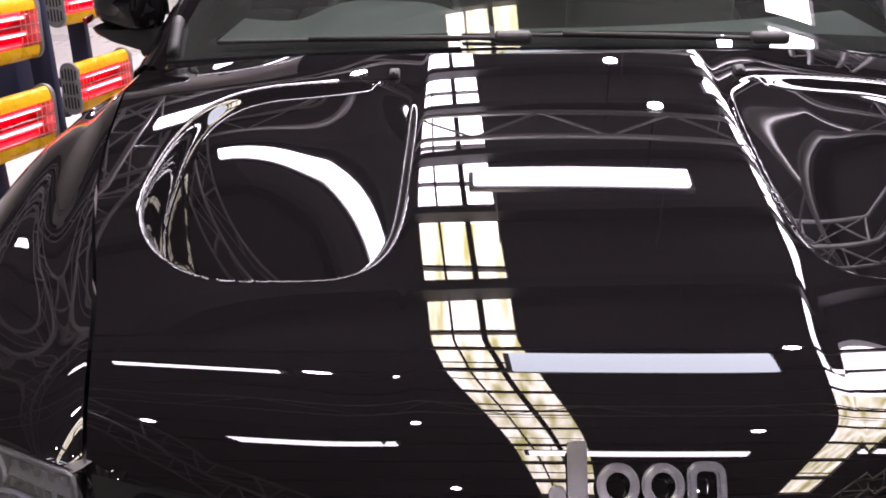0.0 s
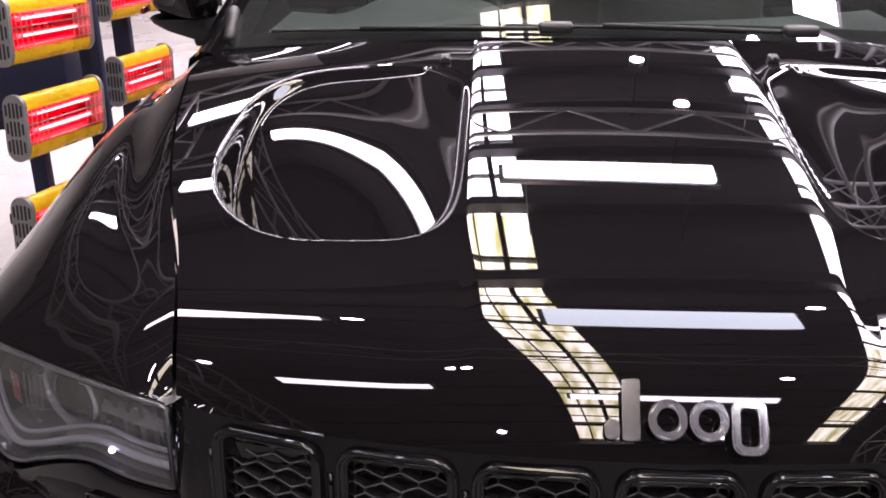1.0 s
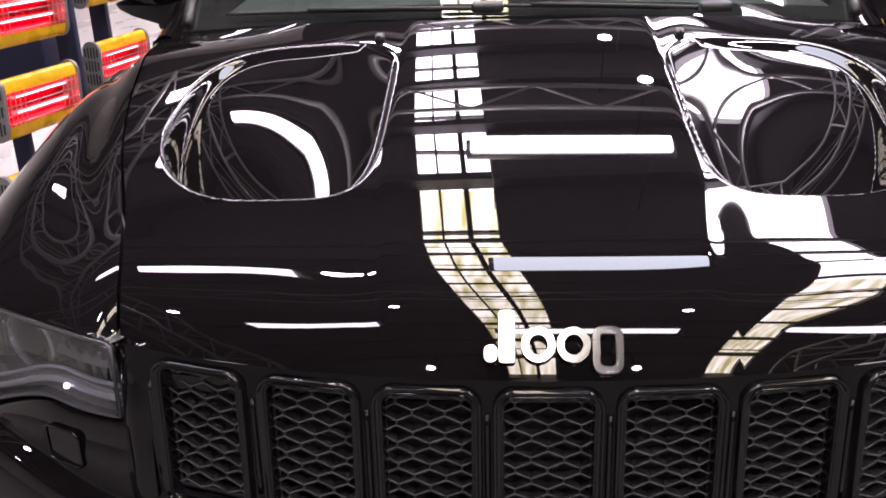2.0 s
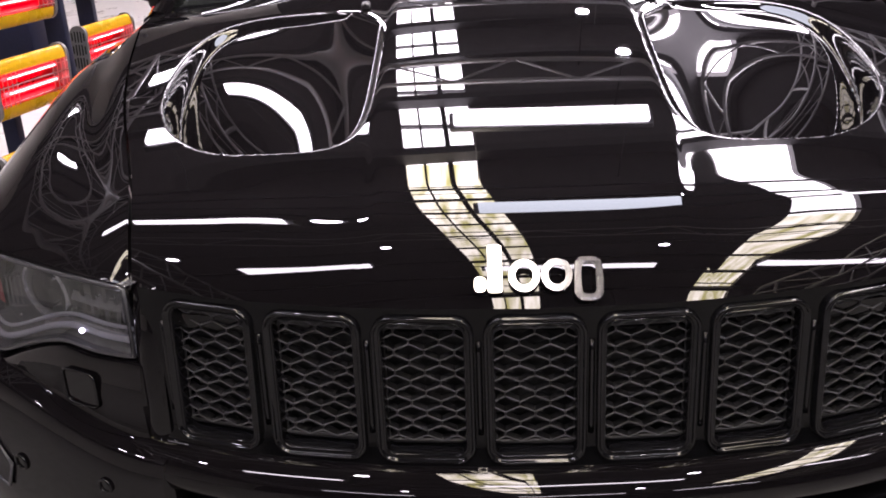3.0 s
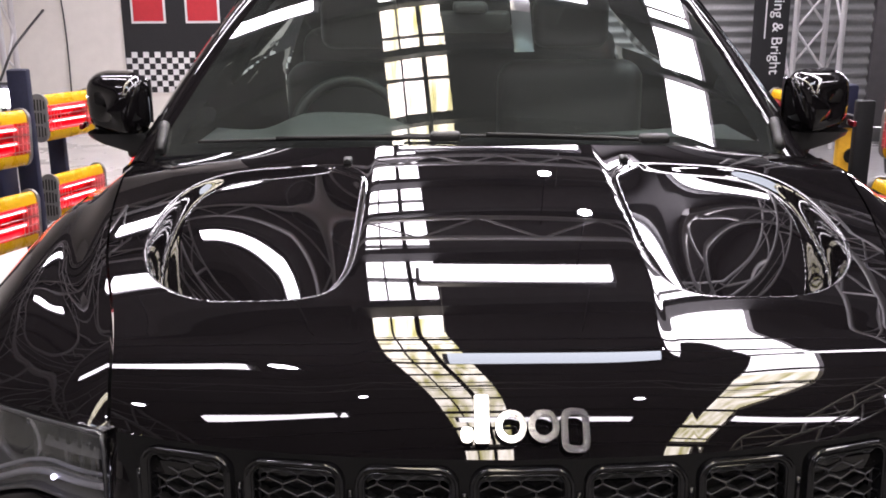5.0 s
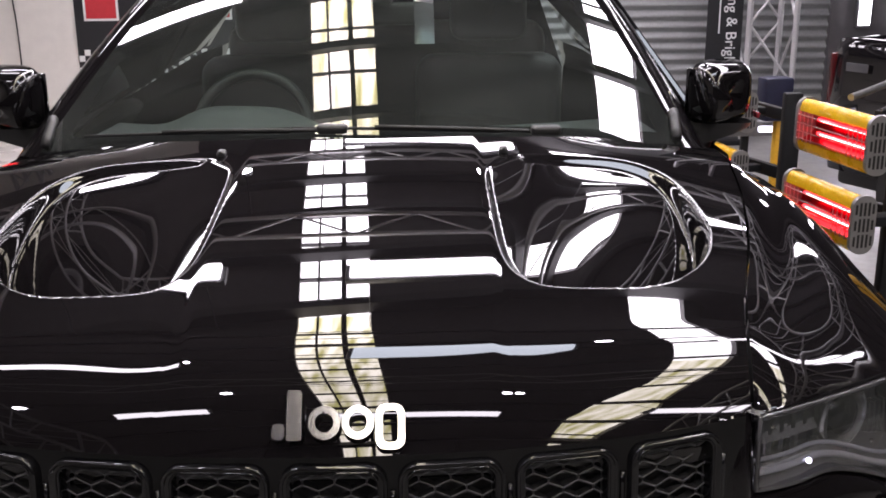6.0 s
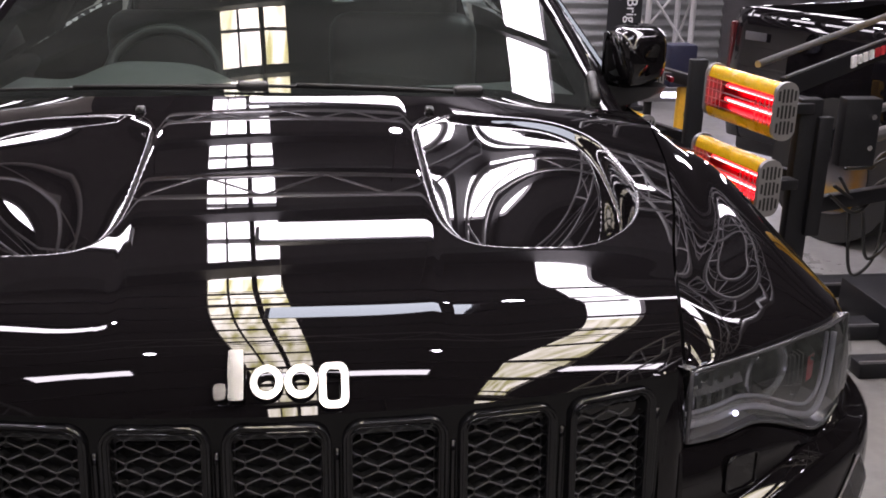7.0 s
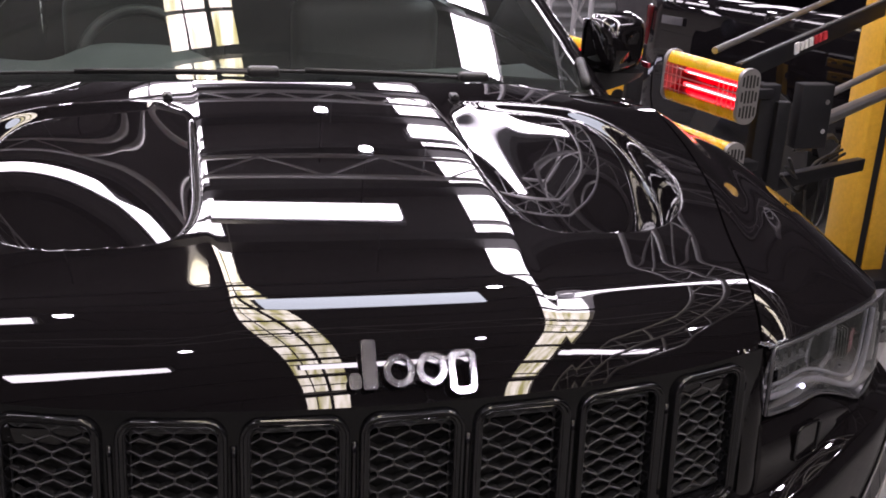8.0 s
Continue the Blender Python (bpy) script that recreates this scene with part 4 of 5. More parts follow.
# ---- door mirrors
for sd in (-1, 1):
    n, m_ = 26, 15
    V, F = [], []
    cx, cy, cz = sd * 0.928 - (0.045 if sd < 0 else 0.0), 1.66 + (0.05 if sd < 0 else 0.0), 1.240
    for j in range(m_ + 1):
        f = j / m_
        # from glass edge (rear) forward to the domed front
        yy = 0.055 - 0.125 * math.sin(f * math.pi / 2)
        sc = max(math.cos(f * math.pi / 2), 0.0) ** 0.38 if j < m_ else 0.0
        for k in range(n):
            w = 2 * math.pi * k / n
            c, s = math.cos(w), math.sin(w)
            ex = abs(c) ** 0.50 * (1 if c > 0 else -1)
            ez = abs(s) ** 0.50 * (1 if s > 0 else -1)
            tape = 1 - 0.10 * (ex * sd > 0) * abs(ex)
            V.append((cx + 0.083 * ex * sc, cy + yy + 0.02 * ex * sd, cz + 0.086 * ez * sc * tape + 0.006 * ex * sd))
    for j in range(m_):
        for k in range(n):
            F.append((j * n + k, j * n + (k + 1) % n, (j + 1) * n + (k + 1) % n, (j + 1) * n + k)[::-1])
    mir = mesh_ob("door_mirror", V, F, PAINT, car, sharp=180, label="glossy black door mirror with a satin lower shell")
    # lower shell narrows downwards and runs inwards to the door
    V, F = [], []
    for f, w_, sh, dz in ((0.0, 0.080, 0.0, -0.074), (0.35, 0.078, -0.004, -0.092), (0.7, 0.072, -0.022, -0.112), (1.0, 0.050, -0.055, -0.130)):
        for k in range(20):
            a_ = 2 * math.pi * k / 20
            c, s_ = math.cos(a_), math.sin(a_)
            V.append((cx + sd * sh + w_ * abs(c) ** 0.5 * (1 if c > 0 else -1), cy + 0.004 + 0.052 * (1 - 0.3 * f) * abs(s_) ** 0.6 * (1 if s_ > 0 else -1), cz + dz + 0.02 * (c * sd > 0) * abs(c) * f))
    for j in range(3):
        for k in range(20):
            F.append((j * 20 + k, (j + 1) * 20 + k, (j + 1) * 20 + (k + 1) % 20, j * 20 + (k + 1) % 20))
    F.append(tuple(60 + k for k in range(20)))
    mesh_ob("lower_shell", V, F, SATIN_BLACK, mir, sharp=50)
    bm = bmesh.new()
    box(bm, (0, 0, 0), (0.13, 0.06, 0.030), 0.012, m=Matrix.Translation((cx - sd * 0.085, cy + 0.02, cz - 0.125)) @ Matrix.Rotation(sd * radians(10), 4, "Y"), segs=3)
    part("mirror_foot", bm, SATIN_BLACK, mir)
    bm = bmesh.new()
    box(bm, (cx, cy + 0.056, cz), (0.17, 0.004, 0.12), 0.001)
    part("mirror_glass", bm, CHROME, mir)
    bm = bmesh.new()
    box(bm, (0, 0, 0), (0.012, 0.05, 0.016), 0.004)
    o = part("turn_signal", bm, AMBER, mir, label="small amber repeater")
    o.matrix_basis = pose(cx + sd * 0.094, cy + 0.005, cz - 0.058, 0, 0, 0)

# ---- cabin seen through the glass
def dash_pt(u, v):
    x = (2 * u - 1) * 0.74
    y = 1.40 + 0.30 * x * x + 0.42 * v
    z = 1.150 - 0.01 * v + 0.062 * math.exp(-((x + 0.36) / 0.19) ** 4) * smooth01((v - 0.2) / 0.5) - 0.09 * smooth01((v - 0.8) / 0.2)
    return (x, y, z)


strip(dash_pt, 40, 16, "dashboard", DASH, car, label="dark grey dashboard top")
strip(lambda u, v: ((2 * u - 1) * 0.72, 1.86 + 0.1 * v, 1.06 - 0.5 * v), 8, 4, "dash_front", CABIN, car)
R, sp = 0.160, []
for k in range(40):
    w = 2 * math.pi * k / 40
    sp.append((-0.36 + R * math.cos(w), 1.92 + R * math.sin(w) * 0.42, 1.12 + R * math.sin(w) * 0.90))
sw = mesh_ob("steering_wheel", *tube(sp, 0.016, 10, True), LEATHER, car, label="dark leather steering wheel")
bm = bmesh.new()
bmesh.ops.create_uvsphere(bm, u_segments=16, v_segments=10, radius=0.07)
bmesh.ops.scale(bm, vec=(1, 0.5, 0.9), verts=bm.verts)
bmesh.ops.translate(bm, vec=(-0.36, 1.85, 1.09), verts=bm.verts)
part("hub", bm, LEATHER, sw, sharp=180)
for w in (0.1, math.pi - 0.1, -math.pi / 2):
    bm = bmesh.new()
    rod(bm, (-0.36, 1.86, 1.09), (-0.36 + R * math.cos(w), 1.86 + R * math.sin(w) * 0.42, 1.10 + R * math.sin(w) * 0.9), 0.014)
    part("spoke", bm, LEATHER, sw)
for sx in (-0.36, 0.36):
    bm = bmesh.new()
    box(bm, (sx, 2.48, 0.98), (0.50, 0.16, 0.58), 0.07, segs=4)
    seat = part("front_seat", bm, LEATHER, car, sharp=60)
    bm = bmesh.new()
    box(bm, (sx, 2.50, 1.40), (0.26, 0.10, 0.18), 0.045, segs=4)
    part("headrest", bm, LEATHER, seat, sharp=60)
    bm = bmesh.new()
    box(bm, (sx, 2.2, 0.68), (0.50, 0.55, 0.18), 0.06, segs=3)
    part("seat_cushion", bm, LEATHER, seat, sharp=60)
bm = bmesh.new()
box(bm, (0, 3.3, 0.95), (1.3, 0.2, 0.75), 0.08, segs=3)
part("rear_bench", bm, LEATHER, car, sharp=60)
bm = bmesh.new()
box(bm, (0, 3.0, 0.46), (1.5, 3.0, 0.06), 0.02)
part("cabin_floor", bm, CABIN, car)
# mirror and sensor box behind the glass
p = screen_pt(0.0, 0.80, -0.03)
bm = bmesh.new()
box(bm, (0.0, p[1] + 0.03, p[2] - 0.005), (0.10, 0.10, 0.03), 0.012, segs=3)
box(bm, (0.0, p[1] + 0.07, p[2] - 0.05), (0.24, 0.03, 0.065), 0.014, segs=3)
part("inner_mirror", bm, CABIN, car)
bm = bmesh.new()
q = screen_pt(0.215, 0.63, -0.012)
box(bm, (0, 0, 0), (0.055, 0.004, 0.24), 0.002, m=Matrix.Translation(q) @ Matrix.Rotation(radians(-57), 4, "X"))
part("sun_visor_label", bm, LAMP_GREY, car, label="pale grey tag behind the glass")

# ---------------------------------------------------------------- the workshop
X0, X1, Y0, Y1, ROOF = -5.4, 7.0, -7.0, 8.20, 4.20


def slab_ob(name, lo, hi, mat, bevel=0.0, parent=None, kind="structure", label="", category=""):
    bm = bmesh.new()
    box(bm, [(a + b) / 2 for a, b in zip(lo, hi)], [b - a for a, b in zip(lo, hi)], bevel)
    ob = part(name, bm, mat, parent)
    if kind:
        tagged(ob, label, category, kind=kind)
    return ob


slab_ob("floor", (X0 - 0.2, Y0 - 0.2, -0.12), (X1 + 0.2, Y1 + 0.2, 0.0), CONCRETE)
# brightly lit stretch of floor, laid on as a paler slab
slab_ob("floor_painted_bay", (X0, 2.75, -0.002), (-1.0, Y1, 0.004), FLOOR_LIT)
slab_ob("wall_left", (X0 - 0.2, 4.2, 0), (X0, Y1, ROOF), WALL_WHITE)
slab_ob("wall_left_near", (X0 - 0.2, Y0, 0), (X0, 4.2, ROOF), WALL_WHITE)
slab_ob("wall_right", (X1, Y0, 0), (X1 + 0.2, Y1, ROOF), WALL_DARK)
slab_ob("wall_front", (X0, Y0 - 0.2, 0), (X1, Y0, ROOF), WALL_BLACK)
slab_ob("wall_back", (X0, Y1, 0), (0.75, Y1 + 0.2, 2.6), WALL_WHITE)
slab_ob("wall_back_corner", (X0, Y1, 2.6), (-2.2, Y1 + 0.2, ROOF), WALL_WHITE)
slab_ob("wall_back_top", (-2.2, Y1, 2.6), (0.75, Y1 + 0.2, ROOF), WALL_DARK)
slab_ob("wall_back_door_head", (0.75, Y1, 3.6), (3.78, Y1 + 0.2, ROOF), WALL_DARK)
slab_ob("wall_back_right", (3.78, Y1, 0), (X1, Y1 + 0.2, ROOF), WALL_DARK)


# corrugated roller door
def door_pt(u, v):
    z = 3.6 * v
    return (0.72 + 3.09 * u, Y1 + 0.06 + 0.018 * math.cos(2 * math.pi * z / 0.094), z)


vv, ff = grid(door_pt, 1, 38 * 8)
d = mesh_ob("roller_door", vv, ff, DOOR_GREY, None, sharp=180)
tagged(d, "grey corrugated steel roller door, closed", "roller door", kind="structure")
slab_ob("roller_door_back", (0.72, Y1 + 0.10, 0), (3.81, Y1 + 0.14, 3.6), DOOR_GREY)

# ---- roof with two strips of translucent sheets
# strips of translucent sheets: x from and x to at y = 0, drift of x along y, y from, y to
SKY = [(-0.44, 0.10, -0.059, -3.5, 8.1), (2.07, 2.52, -0.059, -3.5, 8.1)]
STEP = 0.78
TILT = pose(0, 0, 0, 0, 0, 3.4)      # the purlins stand a little askew to the car


def wedge(bm, xa, ka, xb, kb, y0, y1, z0, z1):
    """Slab between the lines x = xa + ka y and x = xb + kb y."""
    lo, hi = [[bm.verts.new((x + k * y, y, z)) for x, k, y in ((xa, ka, y0), (xb, kb, y0), (xb, kb, y1), (xa, ka, y1))] for z in (z0, z1)]
    bm.faces.new(lo[::-1])
    bm.faces.new(hi)
    for q in range(4):
        bm.faces.new((lo[q], lo[(q + 1) % 4], hi[(q + 1) % 4], hi[q]))


def roof():
    ya, yb = Y0 - 0.8, Y1 + 0.8
    bm = bmesh.new()
    lines = [(X0 - 1.5, 0.0)]
    for a, b, k, _, _ in SKY:
        lines += [(a, k), (b, k)]
    lines.append((X1 + 1.5, 0.0))
    for q in range(0, len(lines), 2):
        wedge(bm, *lines[q], *lines[q + 1], ya, yb, ROOF, ROOF + 0.1)
    for a, b, k, c, e in SKY:
        wedge(bm, a, k, b, k, ya, c, ROOF, ROOF + 0.1)
        wedge(bm, a, k, b, k, e, yb, ROOF, ROOF + 0.1)
    tagged(part("ceiling", bm, ROOF_DARK), kind="structure")
    for a, b, k, c, e in SKY:
        y = -6.66
        while y < e - 0.05:
            if y + STEP > c:
                bm = bmesh.new()
                wedge(bm, a, k, b, k, max(y, c), min(y + STEP, e), ROOF + 0.06, ROOF + 0.07)
                tagged(part("skylight_sheet", bm, SKYLIGHT_AGED if y < (3.6 if a < 1 else 0.6) else SKYLIGHT), kind="structure")
            y += STEP


roof()
# purlins across, ribs and laps along the sheets
y = -6.66
k = 0
while y < 8.1:
    o = slab_ob("purlin", (X0 - 1, y - 0.045, ROOF - 0.10), (X1 + 1, y + 0.045, ROOF - 0.002), PURLIN)
    o.matrix_basis = TILT
    y += STEP
for a, b, k, c, e in SKY:
    for f, w in (((0.27, 0.008), (0.63, 0.020)) if a < 1 else ()):
        x = a + (b - a) * f
        bm = bmesh.new()
        wedge(bm, x - w, k, x + w, k, c, e, ROOF + 0.01, ROOF + 0.055)
        tagged(part("sheet_rib", bm, PURLIN), kind="structure")
    for n in (range(5, 18) if a < 1 else range(5, 18, 3)):
        yy = -6.66 + (n + (0.35 if n % 2 else 0.62)) * STEP
        bm = bmesh.new()
        wedge(bm, a, k, b, k, yy - 0.012, yy + 0.012, ROOF + 0.02, ROOF + 0.055)
        tagged(part("sheet_lap", bm, PURLIN), kind="structure")


# ---- lattice beams
def truss(a, b, size=0.34, label="", upright=False, flat=True):
    """Four-chord lattice of aluminium tube from a to b."""
    a, b = Vector(a), Vector(b)
    L = (b - a).length
    root = thing("lattice_column" if upright else "lattice_beam", label, "truss", group="lighting trusses", at=Matrix.Translation(a) @ (b - a).to_track_quat("X", "Z").to_matrix().to_4x4())
    h = size / 2
    bm = bmesh.new()
    rod(bm, (0, 0, 0), (1, 0, 0), 1.0, 8)
    unit = part("chord", bm, ALU, root, sharp=60)
    me = unit.data
    bpy.data.objects.remove(unit)

    def bar(name, p, q, r):
        p, q = Vector(p), Vector(q)
        o = new(name, me)
        o.parent = root
        d = q - p
        o.matrix_basis = Matrix.Translation(p) @ d.to_track_quat("X", "Z").to_matrix().to_4x4() @ Matrix.Diagonal((d.length, r, r, 1))
    C = [(-h, 0), (h, 0)] if flat and not upright else [(-h, -h), (h, -h), (h, h), (-h, h)]
    for y, z in C:
        bar("chord", (0, y, z), (L, y, z), 0.025 if upright else 0.020)
    n = max(2, int(L / (size * 1.25)))
    for i in range(n):
        x0, x1 = L * i / n, L * (i + 1) / n
        for j in range(4 if len(C) == 4 else 1):
            p, q = C[j], C[(j + 1) % len(C)]
            if i % 2:
                p, q = q, p
            bar("brace", (x0, *p), (x1, *q), 0.011 if upright else 0.010)
    return root


for ty in (4.64, 0.35, -3.6):
    truss((X0, ty, 3.60), (X1, ty, 3.60), label="silver aluminium lattice beam across the roof")
truss((X0, 6.15, 3.62), (X1, 6.15, 3.62), size=0.22, label="silver aluminium lattice beam across the roof")
for tx in (-2.95, 2.95):
    truss((tx, -4.2, 3.62), (tx, 5.9, 3.62), size=0.34, label="silver aluminium lattice beam along the hall", flat=False)
truss((3.00, Y1 - 0.60, 0.0), (3.00, Y1 - 0.60, 3.9), size=0.38, label="silver aluminium lattice column by the roller door", upright=True)
truss((-3.72, Y1 - 0.6, 0.0), (-3.72, Y1 - 0.6, 3.9), size=0.26, label="silver aluminium lattice column by the white wall", upright=True)


# ---- ceiling tube lights: (x from, x to, y, z)
TUBES = [(-0.45, 1.10, 6.60, 3.6), (-0.27, 1.00, 3.97, 3.6), (-0.22, 1.18, -1.28, 3.6),
         (-2.80, -1.32, 5.60, 3.6), (-2.42, -1.12, 4.00, 3.6), (-2.20, -1.33, 1.30, 3.6), (-2.12, -1.24, -0.98, 3.6),
         (2.20, 3.15, -1.14, 3.6), (1.95, 3.20, 1.80, 3.6), (1.35, 2.85, 5.35, 3.6),
         # row behind the camera: unseen, added to put glints on the grille
         (-0.25, 1.15, -4.30, 3.6), (-2.60, -1.20, -4.30, 3.6), (1.90, 3.20, -4.30, 3.6)]
# one wide panel of cooler light: x from, x to, y, z, width
PANEL = (-0.15, 1.14, 1.84, 3.6, 0.52)


def tube_light(x0, x1, y, z, w=0.17, glow=None, label="white ceiling batten light, switched on, hung on wires"):
    root = thing("tube_light", label, "ceiling light", group="ceiling tube lights", at=pose((x0 + x1) / 2, y, z))
    L = x1 - x0
    bm = bmesh.new()
    box(bm, (0, 0, 0.045), (L + 0.06, w + 0.02, 0.05), 0.01)
    part("housing", bm, STEEL_GREY, root)
    bm = bmesh.new()
    box(bm, (0, 0, 0.0), (L, w, 0.04), 0.012, segs=3)
    part("diffuser", bm, glow or LAMP_WHITE, root)
    for s in (-1, 1):
        bm = bmesh.new()
        rod(bm, (s * L * 0.4, 0, 0.06), (s * L * 0.4, 0, ROOF - 0.002 - z), 0.004, 6)
        part("wire", bm, STEEL_GREY, root)


for t_ in TUBES:
    tube_light(*t_)
tube_light(*PANEL, COOL_PANEL, "wide cool-white ceiling panel light, switched on")

# the last two, behind the camera, are unseen and added for grille glints
SPOTS = [(-1.20, 5.80, 3.6), (0.72, 5.70, 3.6), (0.93, 4.90, 3.6), (1.28, 2.28, 3.6), (-1.16, 1.38, 3.6), (-0.93, -0.20, 3.6), (1.09, -0.40, 3.6), (-2.50, -0.55, 3.6), (3.05, -0.4, 3.6), (-1.0, -2.6, 3.6), (1.0, -2.6, 3.6)]


def spot(x, y, z):
    root = thing("spotlight", "small round black spotlight on the lattice beam, switched on", "spotlight", group="ceiling spotlights", at=pose(x, y, z))
    bm = bmesh.new()
    bmesh.ops.create_cone(bm, cap_ends=True, segments=20, radius1=0.060, radius2=0.050, depth=0.05)
    part("can", bm, STEEL_BLACK, root)
    bm = bmesh.new()
    bmesh.ops.create_cone(bm, cap_ends=True, segments=20, radius1=0.050, radius2=0.050, depth=0.008, matrix=Matrix.Translation((0, 0, -0.030)))
    part("lens", bm, SPOT_WHITE, root)
    bm = bmesh.new()
    box(bm, (0, 0, 0.31), (0.010, 0.008, 0.60 - 0.02), 0.002)
    part("bracket", bm, STEEL_BLACK, root)


for s_ in SPOTS:
    spot(*s_)


# ---------------------------------------------------------------- infrared drying lamps
def cassette(parent, m):
    """Long heater: local x along, face towards -y."""
    L, H, D = 0.35, 0.145, 0.070
    c = new("heater_cassette")
    c.parent = parent
    c.matrix_basis = m
    tagged(c, "yellow infrared heater with glowing red quartz rods")

    def half_round(z0, up, name):
        prof = [(-D / 2 + 0.004, z0)] + [(-0.012 + (D / 2 - 0.016) * -math.cos(a), z0 + up * 0.036 * math.sin(a)) for a in np.linspace(0.15, math.pi / 2, 7)] + [(D / 2 - 0.02, z0 + up * 0.031), (D / 2, z0 + up * 0.02), (D / 2, z0)]
        V, F = [], []
        for x in (-L / 2, L / 2):
            V += [(x, y, z) for y, z in prof]
        n = len(prof)
        for i in range(n - 1):
            f = (i, i + 1, n + i + 1, n + i)
            F.append(f if up < 0 else f[::-1])
        F += [tuple(range(n)), tuple(range(n, 2 * n))]
        mesh_ob(name, V, F, YELLOW, c, sharp=45)
    half_round(0.040, 1, "top_bar")
    half_round(-0.050, -1, "bottom_bar")
    # curved bright reflector, with the rods' red glow painted into its colour
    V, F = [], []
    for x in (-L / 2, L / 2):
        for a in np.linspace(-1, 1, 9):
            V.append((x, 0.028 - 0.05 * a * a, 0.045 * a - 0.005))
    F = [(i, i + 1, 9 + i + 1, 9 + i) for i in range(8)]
    mesh_ob("reflector", V, F, HEAT_REFL_GLOW, c, sharp=180)
    bm = bmesh.new()
    box(bm, (0, 0.036, -0.005), (L, 0.008, 0.10), 0.002)
    part("back_shell", bm, YELLOW, c)
    for z in (0.020, -0.022):
        bm = bmesh.new()
        rod(bm, (-L / 2 + 0.06, 0.0, z), (L / 2 - 0.02, 0.0, z), 0.0055, 10)
        t = part("quartz_rod", bm, ROD, c, label="glowing red quartz rod")
        bm = bmesh.new()
        rod(bm, (-L / 2 + 0.08, -0.0065, z), (L / 2 - 0.03, -0.0065, z), 0.0019, 8)
        part("filament", bm, ROD_CORE, t)
    # wire guard
    for z in (0.030, 0.005, -0.020, -0.042):
        bm = bmesh.new()
        rod(bm, (-L / 2, -0.036, z), (L / 2, -0.036, z), 0.0016, 6)
        part("guard_wire", bm, WIRE, c)
    for k in range(4):
        for s in (-1, 1):
            x = s * (L / 2 - 0.015 - 0.022 * k)
            bm = bmesh.new()
            rod(bm, (x, -0.037, 0.040), (x, -0.037, -0.050), 0.0016, 6)
            part("guard_wire", bm, WIRE, c)
    # vented end caps
    for s in (-1, 1):
        outline = [(y, z) for y, z in rounded_rect(D + 0.004, H + 0.024, 0.034, 6)]
        V = [(x, y, z - 0.004) for x in (s * (L / 2), s * (L / 2 + 0.014)) for y, z in outline]
        n = len(outline)
        F = [(i, (i + 1) % n, n + (i + 1) % n, n + i) for i in range(n)] + [tuple(range(n)), tuple(range(n, 2 * n))]
        cap = mesh_ob("end_cap", V, F, VENT_GREY, c, sharp=40, label="grey vented end cap")
        for j in range(3):
            for i in range(5):
                bm = bmesh.new()
                tall = 0.038 if 0 < i < 4 else 0.028
                box(bm, (s * (L / 2 + 0.0142), -0.026 + 0.013 * i, -0.050 + 0.0460 * j), (0.0024, 0.0062, tall), 0.0)
                part("vent_slot", bm, RUBBER, cap)
    for x in (L / 2 - 0.02, -L / 2 + 0.08):
        bm = bmesh.new()
        box(bm, (x, 0.075, 0.0), (0.05, 0.06, 0.03), 0.004)
        part("mount", bm, STEEL_BLACK, c)
    return c


def copy_child(src, parent, m):
    """The same cassette again under another stand, sharing its meshes."""
    made = {}
    for o in (src, *src.children_recursive):
        made[o] = o.copy()
        scene.collection.objects.link(made[o])
        made[o].parent = made.get(o.parent, parent)
    made[src].matrix_basis = m
    return made[src]


FIRST = None


def heater_stand(label, cassettes, post_at, post_z, mat, yaw, longer=1.0, tilt=0.0, taller=1.0):
    global FIRST
    root = thing("infrared_lamp_stand", label, "heat lamp", group="infrared drying lamps", at=pose(post_at[0], post_at[1], 0))
    inv = root.matrix_basis.inverted()
    for x, y, z in cassettes:
        m = inv @ pose(x, y, z, 0, tilt, yaw) @ Matrix.Diagonal((longer, 1, taller, 1))
        if FIRST is None:
            FIRST = cassette(root, m)
        else:
            copy_child(FIRST, root, m)
    bm = bmesh.new()
    box(bm, (0, 0, (post_z[0] + post_z[1]) / 2), (0.07, 0.045, post_z[1] - post_z[0]), 0.006)
    part("post", bm, mat, root)
    ct = Matrix.Rotation(radians(yaw), 4, "Z")
    for x, y, z in cassettes:
        b = inv @ Vector((x, y, z)) + ct @ Vector((0, 0.085, 0))
        bm = bmesh.new()
        mid = b * 0.5 + Vector((0, 0, z)) * 0.5
        d = Vector((0, 0, z)) - b
        box(bm, (0, 0, 0), (d.length, 0.03, 0.05), 0.004, m=Matrix.Translation((b + Vector((0, 0, z))) / 2) @ Matrix.Rotation(math.atan2(d.y, d.x), 4, "Z"))
        part("arm", bm, mat, root)
    bm = bmesh.new()
    box(bm, (0, 0, 0.03), (0.10, 0.7, 0.05), 0.01)
    box(bm, (0, 0, post_z[0] * 0.5 + 0.03), (0.06, 0.06, max(0.06, post_z[0])), 0.006)
    part("foot", bm, mat, root)
    return root


heater_stand("yellow infrared lamp stand with two glowing red heaters and black post", [(1.357, 1.903, 1.084), (1.322, 1.872, 0.866)], (1.490, 1.773), (0.42, 1.11), STEEL_BLACK, -80, 1.03)
heater_stand("yellow infrared lamp stand, farther along the car, glowing red", [(1.44, 3.30, 0.955), (1.41, 3.27, 0.72)], (1.60, 2.98), (0.40, 1.05), STEEL_BLACK, -80)
